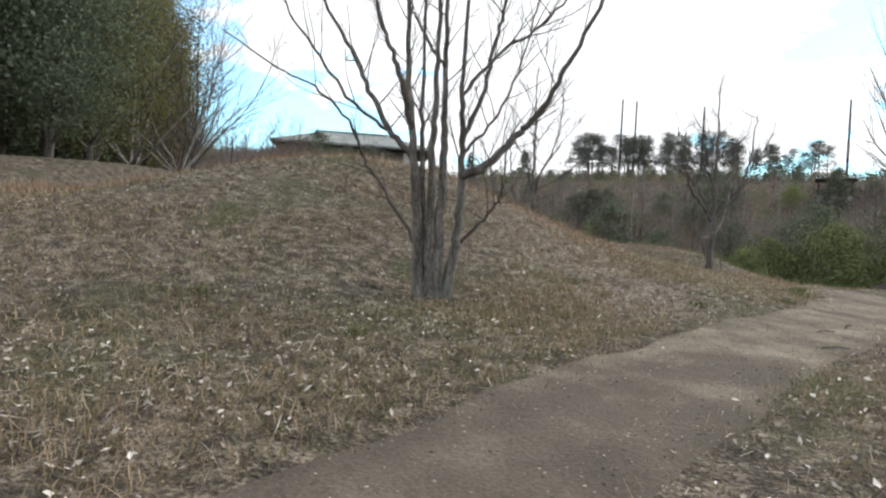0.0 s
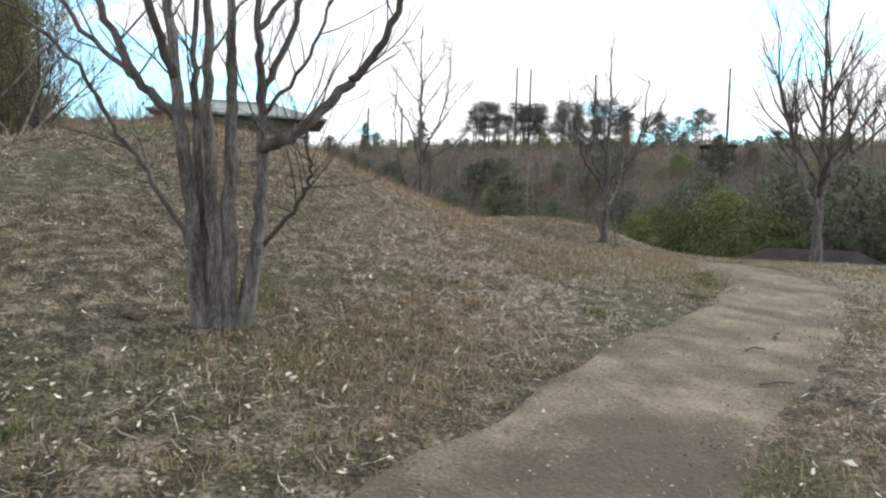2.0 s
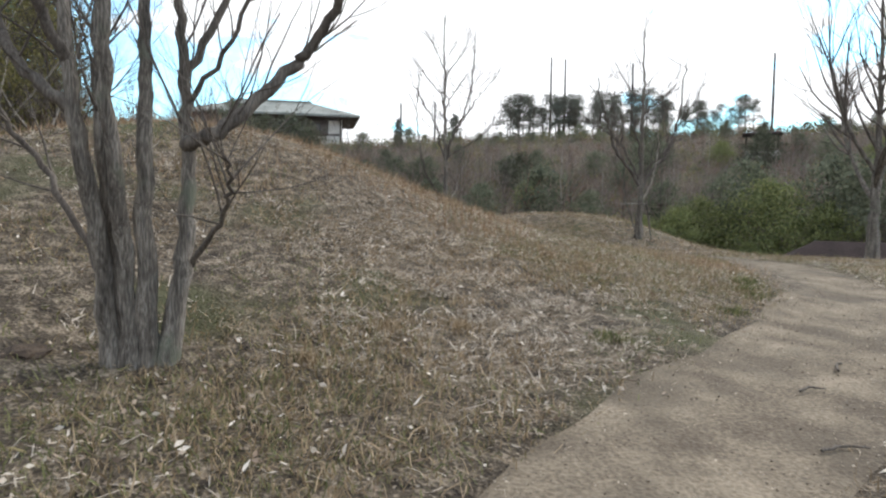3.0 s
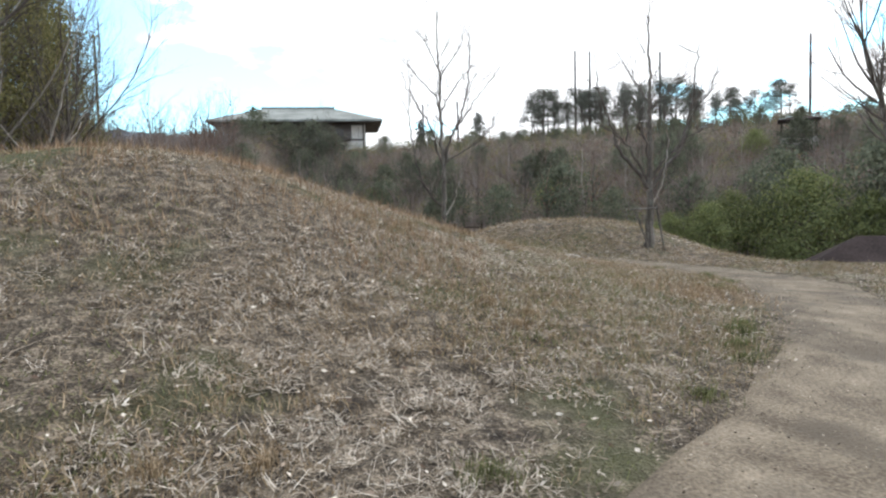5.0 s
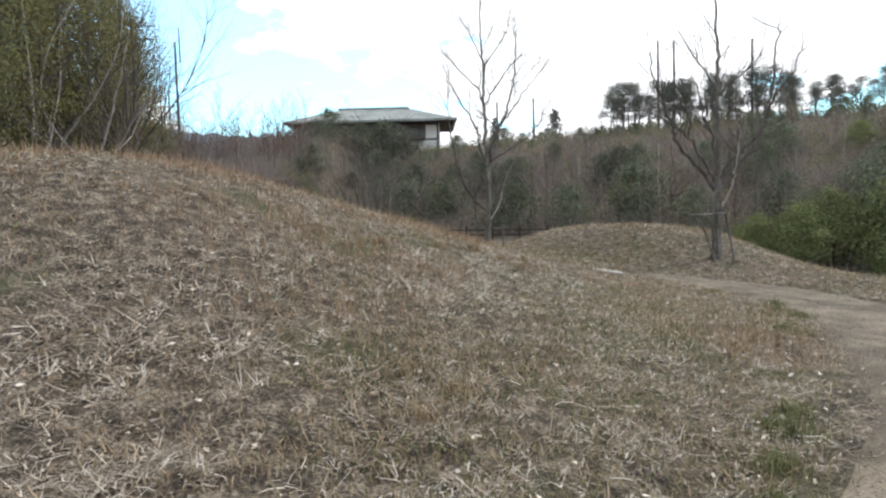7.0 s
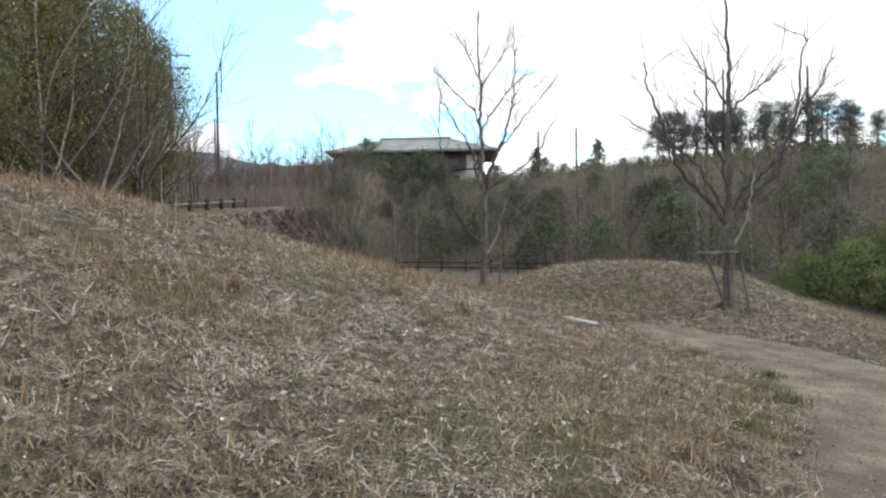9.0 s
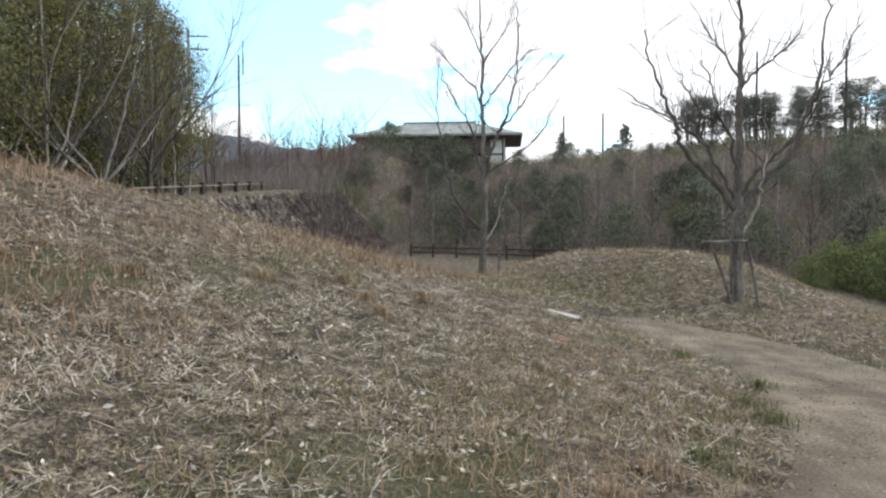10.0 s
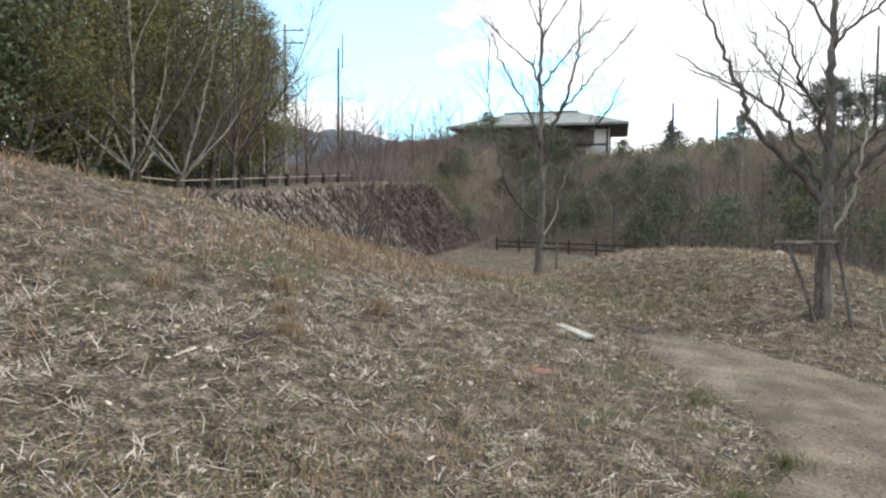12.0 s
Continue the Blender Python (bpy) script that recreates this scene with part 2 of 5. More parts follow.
def under(ob, parent):
    ob.parent = parent
    return ob


def part(name, bm, mat, parent, label=""):
    me = bpy.data.meshes.new(name)
    bm.to_mesh(me)
    bm.free()
    me.materials.append(mat)
    ob = under(new(name, me), parent)
    return tagged(ob, label)


def part_np(name, V, F, mat, parent, label="", smooth=False):
    return tagged(under(new(name, mesh_np(name, V, F, mat, smooth)), parent), label)


def box(bm, size, at=(0, 0, 0), turn=(0, 0, 0), bevel=0.0):
    m = pose(*at, *turn) @ Matrix.Diagonal((*size, 1))
    got = bmesh.ops.create_cube(bm, size=1, matrix=m)
    if bevel:
        es = list({e for v in got["verts"] for e in v.link_edges})
        bmesh.ops.bevel(bm, geom=es, offset=bevel, segments=1, affect="EDGES")
    return bm


def rod(bm, a, b, r0, r1, sides=8):
    a, b = Vector(a), Vector(b)
    d = b - a
    m = Matrix.Translation((a + b) / 2) @ d.to_track_quat("Z", "Y").to_matrix().to_4x4()
    bmesh.ops.create_cone(bm, cap_ends=True, segments=sides, radius1=r0, radius2=r1, depth=d.length, matrix=m)
    return bm


class Tubes:
    """Collects tapered tubes into one mesh of quads."""

    def __init__(self):
        self.v, self.f = [], []

    def add(self, pts, radii, sides):
        base = len(self.v)
        pts = [Vector(p) for p in pts]
        side = None
        for i, p in enumerate(pts):
            d = (pts[min(i + 1, len(pts) - 1)] - pts[max(i - 1, 0)]).normalized()
            if side is None:
                side = d.orthogonal().normalized()
            side = (side - d * side.dot(d)).normalized()
            other = d.cross(side)
            for k in range(sides):
                a = 2 * math.pi * k / sides
                self.v.append(p + (side * math.cos(a) + other * math.sin(a)) * radii[i])
        for i in range(len(pts) - 1):
            for k in range(sides):
                a, b = base + i * sides + k, base + i * sides + (k + 1) % sides
                self.f.append((a, b, b + sides, a + sides))

    def make(self, name, mat, parent, label=""):
        return part_np(name, [tuple(p) for p in self.v], self.f, mat, parent, label, True)


def limb(pts, r0, r1, rng, steps=5, wobble=0.03):
    """A smooth crooked line through a few points, with its radii."""
    pts = [Vector(p) for p in pts]
    out = []
    n = len(pts) - 1
    for i in range(n):
        p0, p1, p2, p3 = pts[max(i - 1, 0)], pts[i], pts[i + 1], pts[min(i + 2, n)]
        for s in range(steps):
            t = s / steps
            q = 0.5 * ((2 * p1) + (p2 - p0) * t + (2 * p0 - 5 * p1 + 4 * p2 - p3) * t * t + (3 * p1 - p0 - 3 * p2 + p3) * t ** 3)
            if out:
                q += Vector((rng.gauss(0, 1), rng.gauss(0, 1), rng.gauss(0, 0.5))) * wobble
            out.append(q)
    out.append(pts[-1])
    k = len(out) - 1
    return out, [r0 + (r1 - r0) * (i / k) ** 0.85 for i in range(k + 1)]


def grow(tubes, start, way, length, r, rng, depth, up=0.25, spread=0.6, kids=4, sides=4, crook=0.10, taper=0.35):
    """A branch that bends upwards and forks into thinner ones."""
    n = 5 if depth > 1 else 3
    p, d = Vector(start), Vector(way).normalized()
    pts, rad = [p.copy()], [r]
    for i in range(n):
        d = (d + Vector((rng.gauss(0, crook), rng.gauss(0, crook), rng.gauss(0, crook) + up / n))).normalized()
        p = p + d * (length / n)
        pts.append(p.copy())
        rad.append(r * (1 - (1 - taper) * (i + 1) / n))
    tubes.add(pts, rad, max(3, sides))
    if depth > 0:
        for k in range(kids):
            i = rng.randint(2 if depth > 1 else 1, n)
            a = pts[i]
            dd = (pts[i] - pts[i - 1]).normalized()
            o = Vector((rng.gauss(0, 1), rng.gauss(0, 1), rng.gauss(0, 0.6)))
            o = (o - dd * o.dot(dd)).normalized()
            grow(tubes, a, dd + o * spread * rng.uniform(0.7, 1.3), length * rng.uniform(0.42, 0.66), rad[i] * 0.62, rng, depth - 1, up, spread, kids, sides - 1, crook, taper)


def leaf_quads(C, lo, hi, rs, flat=0.0, long=1.6, out=None):
    """Diamond leaves at the places C, of random turn, or facing mostly the ways given in out."""
    n = len(C)
    if out is None:
        a = rs.normal(size=(n, 3))
        a[:, 2] *= (1 - flat)
    else:
        face = out / (np.linalg.norm(out, axis=1)[:, None] + 1e-9) + rs.normal(size=(n, 3)) * 0.38
        face /= np.linalg.norm(face, axis=1)[:, None] + 1e-9
        a = np.cross(face, rs.normal(size=(n, 3)))
    a /= np.linalg.norm(a, axis=1)[:, None] + 1e-9
    b = rs.normal(size=(n, 3)) if out is None else np.cross(face, a)
    b -= a * (a * b).sum(1)[:, None]
    b /= np.linalg.norm(b, axis=1)[:, None] + 1e-9
    s = rs.uniform(lo, hi, n)[:, None]
    V = np.stack([C - a * s * long / 2, C - b * s / 2 + a * s * 0.1, C + a * s * long / 2, C + b * s / 2 + a * s * 0.1], 1).reshape(-1, 3)
    return V, np.arange(4 * n).reshape(n, 4)


# ---- ground ----
def swell(x, y, A, x0, y0, sx, sy, th, p):
    c, s = np.cos(th), np.sin(th)
    u, v = ((x - x0) * c + (y - y0) * s) / sx, (-(x - x0) * s + (y - y0) * c) / sy
    return A * np.exp(-(u * u + v * v) ** p)


def step(a, b, v):
    t = np.clip((v - a) / (b - a), 0, 1)
    return t * t * (3 - 2 * t)


def height(x, y):
    """The lie of the land."""
    x, y = np.asarray(x, float), np.asarray(y, float)
    yc = np.clip(y, -12, 40)
    z = -0.2347 + 0.012 * np.clip(x, -20, 30) + 0.0553 * yc - 0.00164 * yc * yc
    z = z + 0.03 * np.clip(y - 40, 0, 25)
    z = z + swell(x, y, 2.6077, -2.4779, 19.6013, 5.6674, 10.207, -0.4849, 0.9803)       # the mound
    z = z + swell(x, y, 0.8002, 0.0337, 16.1604, 6.8105, 5.5913, -0.3457, 0.6571)
    z = z + swell(x, y, 1.3916, 8.7754, 32.7225, 4.1252, 6.5576, 0.3662, 1.6369)         # the knoll
    u = -x - (6.5 + 0.12 * np.clip(y - 33, 0, 60))                                        # bank of the road
    z = z + (4.2 + 0.052 * np.clip(y - 37, 0, 60)) * step(0, 7, u) * step(12, 34, y) + 2.4 * step(0, 10, u) * (1 - step(12, 34, y))
    s = 0.45 * x + 0.893 * y
    z = z + 12.2 * step(54, 108, s) * (1 - 0.25 * step(0, 7, u) * step(60, 90, y))                                                      # wooded hillside
    z = z - 1.0 * step(10.8, 16, x) * np.exp(-((y - 33) / 6) ** 2)                         # outer side of the knoll
    z = z - 3.4 * np.exp(-((x - 27) / 6.5) ** 2 - ((y - 37) / 9) ** 2)                    # hollow with the hut
    z = z - 1.6 * np.exp(-((x - 27) / 9) ** 2 - ((y - 49) / 7) ** 2)
    z = z - 0.13 * np.exp(-((x + 0.1) ** 2 + (y - 8.85) ** 2) / 1.2)                        # dip round the many-stemmed tree
    return z


def hz(x, y):
    return float(height(x, y))


PATH_LINE = ((-6.0, -5.5), (-3.8, -1.8), (-1.52, 1.7), (0.43, 4.2), (1.88, 6.0), (3.48, 7.7), (5.62, 9.9), (7.42, 12.0), (8.78, 14.55), (9.65, 17.0), (10.0, 18.9), (9.75, 20.8), (9.0, 22.5), (8.4, 23.3), (7.7, 23.9))
_rng = random.Random(5)
PATH_PTS = np.array([tuple(p) for p in limb([(x, y, 0) for x, y in PATH_LINE], 1, 1, _rng, 12, 0.0)[0]])[:, :2]
PATH_HALF = 0.80 + 0.34 * step(0.45, 0.70, np.linspace(0, 1, len(PATH_PTS))) - 0.72 * step(0.86, 1.0, np.linspace(0, 1, len(PATH_PTS)))


def path_gap(x, y):
    """Distance outside the path's edge (negative on the path)."""
    x, y = np.asarray(x, float).ravel(), np.asarray(y, float).ravel()
    out = np.full(len(x), 1e9)
    for i in range(0, len(PATH_PTS), 2):
        out = np.minimum(out, np.hypot(x - PATH_PTS[i, 0], y - PATH_PTS[i, 1]) - PATH_HALF[i])
    return out


def lines(lo, hi, fine, grow_by, far_lo, far_hi):
    a = list(np.arange(lo, hi + 1e-6, fine))
    s, v = fine, a[-1]
    while v < far_hi:
        s *= grow_by
        v += s
        a.append(v)
    s, v = fine, a[0]
    while v > far_lo:
        s *= grow_by
        v -= s
        a.insert(0, v)
    return np.array(a)


_gx, _gy = lines(-11, 14, 0.24, 1.09, -2500, 2500), lines(-1, 36, 0.24, 1.08, -1500, 3000)
GX, GY = np.meshgrid(_gx, _gy)
_rs = np.random.RandomState(3)
GZ = height(GX, GY)
_gap = path_gap(GX, GY).reshape(GX.shape)
_near = (np.hypot(GX - 3, GY - 18) < 40)
GZ = GZ + _near * (0.018 * _rs.normal(size=GX.shape) + 0.03 * np.sin(GX * 2.3 + np.sin(GY * 1.7)) * np.sin(GY * 2.9 + GX)) * np.clip(_gap / 0.4, 0, 1)
GZ = GZ - 0.05 * np.clip(-_gap / 0.25, 0, 1)
_nx, _ny = len(_gx), len(_gy)
_i = (np.arange(_ny - 1)[:, None] * _nx + np.arange(_nx - 1)[None]).ravel()
ground = new("ground", mesh_np("ground", np.stack([GX, GY, GZ], -1).reshape(-1, 3), np.stack([_i, _i + 1, _i + 1 + _nx, _i + _nx], 1), M_SOIL, True))
tagged(ground, "mound and valley floor of dry straw-coloured turf with green patches", "ground", kind="structure")

# the trodden path: a thin crowned strip with a ragged edge
_d = np.gradient(PATH_PTS, axis=0)
_d /= np.linalg.norm(_d, axis=1)[:, None]
_n = np.stack([_d[:, 1], -_d[:, 0]], 1)
_cols = np.linspace(-1, 1, 17)
_V = []
for i, (p, nn, hw) in enumerate(zip(PATH_PTS, _n, PATH_HALF)):
    wl_, wr_ = hw * (1.0 + 0.09 * math.sin(i * 0.33) + 0.05 * math.sin(i * 0.81 + 1)), hw * (1.0 + 0.10 * math.sin(i * 0.27 + 2) + 0.05 * math.sin(i * 0.74))
    for c in _cols:
        q = p + nn * c * (wr_ if c > 0 else wl_)
        _V.append((q[0], q[1], hz(*q) + 0.012 - 0.07 * max(0.0, abs(c) - 0.86) / 0.14 + 0.012 * math.sin(q[0] * 3.1) * math.sin(q[1] * 2.7)))
_k = len(_cols)
_j = (np.arange(len(PATH_PTS) - 1)[:, None] * _k + np.arange(_k - 1)[None]).ravel()
path_ob = new("path", mesh_np("path", _V, np.stack([_j, _j + 1, _j + 1 + _k, _j + _k], 1), M_PATH, True))
tagged(path_ob, "trodden sandy footpath curving round the grassy mound", "path", kind="structure")

# far ridge beyond the valley, with the air's haze in its colour
_rx = np.linspace(-620, -60, 90)
_V, _rs = [], np.random.RandomState(8)
for i, x in enumerate(_rx):
    t = (x + 620) / 560
    top = 92 * (1 - t) ** 0.8 + 44 + 2 * math.sin(i * 0.35) + _rs.uniform(-0.6, 0.6)
    for k, f in enumerate((0, 0.35, 0.7, 0.9, 1.0, 0.6)):
        _V.append((x, 520 + 40 * k + 6 * math.sin(i * 0.5 + k), top * f + (_rs.uniform(-2, 2) if k else 0)))
_j = (np.arange(len(_rx) - 1)[:, None] * 6 + np.arange(5)[None]).ravel()
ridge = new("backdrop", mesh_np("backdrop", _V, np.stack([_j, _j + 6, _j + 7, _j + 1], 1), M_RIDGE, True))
tagged(ridge, "wooded mountain ridge far behind the valley, distance haze painted as blue-grey", "hill", kind="structure")

# ---- trees ----
def thing(name, x, y, label, category, group="", z=None, turn=0.0):
    e = new(name)
    e.empty_display_size = 0.2
    e.matrix_world = pose(x, y, hz(x, y) if z is None else z, 0, 0, turn)
    return tagged(e, label, category, group)


def twiggy(tw, p, r, rng, count, first, length, cap, depth=2, kids=3, rise=0.4):
    """Fine side twigs along a limb."""
    for k in range(count):
        i = rng.randint(first, len(p) - 1)
        d = (p[i] - p[i - 1]).normalized()
        o = Vector((rng.gauss(0, 1), rng.gauss(0, 1), rng.gauss(0.2, 0.6)))
        grow(tw, p[i], d + o * 0.55, length * rng.uniform(0.45, 1.1), min(cap, r[i] * 0.55), rng, depth, rise, 0.6, kids, 4)


def limbed_tree(e, seed, stems, limbs, mat_stem, mat_limb, length, cap, count=9, wobble=0.012, pale=()):
    """A tree from its main lines: stems with a flared foot, limbs, and fine twigs on all of them."""
    rng, tw = random.Random(seed), Tubes()
    for pts, r0, r1 in stems:
        t = Tubes()
        p, r = limb(pts, r0, r1, rng, 6, wobble * 0.7)
        r = [v * (1.45 if i == 0 else 1.2 if i < 3 else 1.07 if i < 5 else 1) for i, v in enumerate(r)]
        t.add(p, r, 12)
        t.make("stem" if len(stems) > 1 else "trunk", mat_stem, e)
        twiggy(tw, p, r, rng, count, int(len(p) * 0.5), length, cap)
    for k, (pts, r0, r1) in enumerate(limbs):
        t = Tubes()
        p, r = limb(pts, r0, r1, rng, 6, wobble)
        t.add(p, r, 8)
        t.make("branch", M_BARK_PALE if k in pale else mat_limb, e)
        twiggy(tw, p, r, rng, count + 3, 5, length, cap)
    tagged(tw.make("twig_mass", M_BARK_DARK, e, "thin bare twigs"), kind="stuff")
    return e


def multi_stem_tree():
    e = thing("tree", -0.10, 8.62, "leafless multi-stemmed tree with smooth grey bark on the grassy mound", "tree", z=0.39)
    stems = [
        (((-0.20, 0.24, 0), (-0.27, 0.2, 0.78), (-0.32, 0.05, 1.47), (-0.40, 0.03, 2.15), (-0.48, 0.08, 2.85), (-0.52, 0.05, 3.7), (-0.6, 0.2, 6.4)), 0.082, 0.016),
        (((-0.14, 0.3, 0), (-0.2, 0.25, 0.8), (-0.24, 0.15, 1.5), (-0.27, 0.15, 2.15), (-0.31, 0.3, 2.9), (-0.33, 0.4, 5.6)), 0.056, 0.014),
        (((-0.10, 0.24, 0), (-0.13, 0.22, 0.79), (-0.13, 0.05, 1.48), (-0.13, -0.05, 2.15), (-0.11, -0.1, 2.7), (-0.15, -0.15, 3.7), (-0.2, -0.2, 5.8)), 0.074, 0.015),
        (((0.0, 0.28, 0), (-0.01, 0.27, 0.8), (0.01, 0.22, 1.5), (-0.01, 0.3, 2.23), (-0.03, 0.38, 2.95), (-0.05, 0.4, 3.9), (-0.05, 0.5, 6.0)), 0.080, 0.016),
    ]
    stems.append((((0.10, 0.32, 0), (0.20, 0.36, 0.67), (0.24, 0.4, 1.17), (0.25, 0.4, 1.75), (0.21, 0.4, 2.46), (0.19, 0.4, 3.2), (0.3, 0.45, 6.2)), 0.080, 0.016))
    left = [
        (((-0.28, 0.2, 0.75), (-0.72, 0.45, 1.42), (-1.0, 0.45, 1.8), (-1.2, 0.2, 2.25), (-1.65, 0.2, 2.65), (-2.15, 0.4, 2.9), (-2.95, 0.6, 3.4)), 0.027, 0.008),
        (((-0.37, 0.03, 1.85), (-0.62, -0.05, 2.07), (-0.93, 0.1, 2.61), (-1.3, 0.4, 3.27), (-1.7, 0.6, 3.95), (-2.0, 0.7, 4.8)), 0.046, 0.012),
        (((-0.65, -0.02, 2.1), (-1.2, 0.5, 2.53), (-1.68, 0.6, 3.13), (-2.1, 0.65, 3.68), (-2.5, 0.7, 4.4)), 0.027, 0.009),
        (((-0.40, 0.02, 2.15), (-0.56, -0.3, 2.75), (-0.77, -0.1, 3.25), (-0.9, -0.05, 3.7), (-1.05, 0, 4.8)), 0.040, 0.012),
        (((-0.04, 0.36, 3.0), (-0.38, 0.5, 3.55), (-0.52, 0.6, 3.85), (-0.6, 0.6, 4.6)), 0.024, 0.009),
    ]
    right = [
        (((0.24, 0.4, 1.66), (0.53, 0.3, 1.79), (0.91, 0.55, 2.22), (1.11, 0.55, 2.44), (1.33, 0.35, 2.78), (1.53, 0.2, 3.2), (1.9, 0.1, 4.0)), 0.062, 0.022),
        (((0.22, 0.42, 0.76), (0.53, 0.1, 1.12), (0.67, -0.2, 1.33), (0.71, -0.4, 1.5)), 0.024, 0.010),
        (((0.23, 0.41, 2.15), (0.47, 0.6, 2.73), (0.6, 0.65, 3.48), (0.72, 0.5, 4.0), (0.9, 0.5, 5.2)), 0.036, 0.012),
        (((0.21, 0.41, 2.7), (0.67, 0.6, 3.3), (1.15, 0.6, 3.68), (1.55, 0.5, 4.1), (2.0, 0.5, 4.8)), 0.028, 0.009),
        (((0.24, 0.4, 1.95), (0.6, 0.2, 2.35), (0.85, 0.0, 2.9), (1.05, -0.1, 3.8)), 0.022, 0.008),
    ]
    return limbed_tree(e, 12, stems, left + right, M_BARK, M_BARK_DARK, 1.0, 0.010, 9, 0.014)


def slim_tree():
    e = thing("tree", 4.106, 32.663, "leafless young tree with a slim grey trunk beside the knoll", "tree", "bare trees", z=0.49)
    stem = [(((-0.04, 0, -0.1), (-0.02, 0, 1.08), (0.01, 0, 2.13), (0.04, 0, 3.34), (-0.03, 0, 4.55), (-0.07, 0, 5.76), (-0.05, 0, 6.87), (-0.12, 0, 7.99), (-0.09, 0, 9.4)), 0.135, 0.016)]
    low = [
        (((-0.02, 0, 1.62), (-0.46, -0.25, 2.06), (-0.88, -0.49, 2.83), (-1.15, -0.69, 3.87), (-1.27, -0.85, 4.73), (-1.28, -1.0, 5.59), (-1.28, -1.13, 6.85)), 0.052, 0.010),
        (((0.03, 0, 3.2), (-0.26, 0.08, 4.12), (-0.32, 0.21, 4.68), (-0.81, 0.24, 5.47), (-1.32, 0.26, 6.47), (-1.58, 0.34, 7.23)), 0.050, 0.010),
        (((0.04, 0, 3.3), (0.33, -0.07, 4.45), (0.60, -0.16, 4.87), (0.88, -0.25, 5.72), (1.05, -0.37, 6.39), (1.13, -0.5, 7.47), (1.08, -0.67, 8.36)), 0.062, 0.012),
        (((0.02, 0, 1.2), (0.42, -0.07, 1.92), (0.53, -0.22, 2.46), (0.93, -0.29, 3.39)), 0.036, 0.010),
    ]
    high = [
        (((0.55, -0.1, 4.81), (1.08, 0.3, 5.48), (1.59, 0.72, 6.24), (2.36, 1.08, 7.14)), 0.036, 0.010),
        (((-0.06, 0, 5.5), (0.29, 0.38, 6.05), (0.92, 0.84, 7.05), (1.51, 1.29, 7.55)), 0.034, 0.009),
        (((0.04, 0, 3.4), (0.96, -0.11, 3.96), (1.68, -0.28, 4.46), (2.25, -0.49, 5.39)), 0.034, 0.009),
        (((-0.06, 0, 5.5), (-0.28, -0.31, 6.12), (-0.84, -0.68, 6.59), (-1.41, -1.06, 7.27)), 0.034, 0.009),
        (((-0.06, 0, 7.05), (-0.44, 0.1, 7.93), (-0.89, 0.2, 8.81)), 0.026, 0.008),
        (((-0.05, 0, 6.9), (0.66, -0.05, 7.81), (0.92, -0.19, 8.53)), 0.026, 0.008),
    ]
    return limbed_tree(e, 21, stem, low + high, M_BARK, M_BARK_DARK, 1.3, 0.014, 14, 0.03, (3,))


def staked_tree():
    e = thing("tree", 10.15, 25.95, "leafless tree with grey trunk held by a stake frame", "tree", "bare trees", z=0.70)
    stem = [(((0, 0, -0.12), (0.02, 0, 0.68), (0.02, 0, 1.32), (0.02, 0, 1.91), (0.04, 0, 2.59), (0.05, 0, 3.12), (0.02, 0, 3.85), (0.04, 0, 4.48), (0.06, 0, 5.21), (0.02, 0, 5.84), (-0.01, 0, 7.0)), 0.138, 0.020)]
    near = [
        (((0.02, 0, 1.75), (-0.27, -0.14, 2.16), (-0.72, -0.32, 2.59), (-1.13, -0.49, 3.14), (-1.27, -0.6, 3.55), (-1.49, -0.72, 4.03), (-1.74, -0.86, 4.62), (-1.85, -0.95, 5.2)), 0.070, 0.012),
        (((0.02, 0, 1.95), (-0.36, 0.08, 2.68), (-0.62, 0.18, 3.18), (-1.15, 0.22, 3.65), (-1.67, 0.26, 3.98), (-2.27, 0.28, 4.39)), 0.042, 0.009),
        (((-0.62, 0.18, 3.16), (-0.67, 0.0, 3.74), (-0.88, -0.07, 4.07), (-1.12, -0.06, 4.55)), 0.026, 0.009),
        (((0.04, 0, 2.35), (-0.13, -0.21, 3.09), (-0.42, -0.46, 3.60), (-0.62, -0.69, 4.23), (-0.86, -0.93, 4.59)), 0.040, 0.010),
    ]
    far = [
        (((0.02, 0, 1.8), (0.49, 0.2, 2.36), (1.06, 0.43, 2.94), (1.39, 0.59, 3.65), (1.66, 0.74, 4.43), (1.77, 0.85, 5.23), (1.93, 0.98, 6.2)), 0.076, 0.014),
        (((1.43, 0.6, 3.75), (1.59, 0.3, 4.23), (1.82, 0.1, 4.63), (2.07, -0.12, 5.28)), 0.032, 0.009),
        (((0.03, 0, 2.1), (0.35, -0.15, 2.58), (0.76, -0.28, 2.99), (1.07, -0.44, 3.35), (1.55, -0.55, 3.58)), 0.044, 0.010),
        (((0.03, 0, 4.3), (-0.25, 0.2, 4.99), (-0.60, 0.37, 5.56)), 0.034, 0.009),
        (((0.03, 0, 4.15), (0.21, -0.12, 4.44), (0.71, -0.17, 4.83), (1.05, -0.26, 5.16)), 0.034, 0.009),
        (((0.05, 0, 1.25), (0.32, -0.08, 1.84), (0.39, -0.21, 2.39), (0.49, -0.34, 3.16), (0.35, -0.53, 3.59)), 0.034, 0.010),
    ]
    return limbed_tree(e, 34, stem, near + far, M_BARK, M_BARK_DARK, 1.0, 0.012, 14, 0.022, (9,))


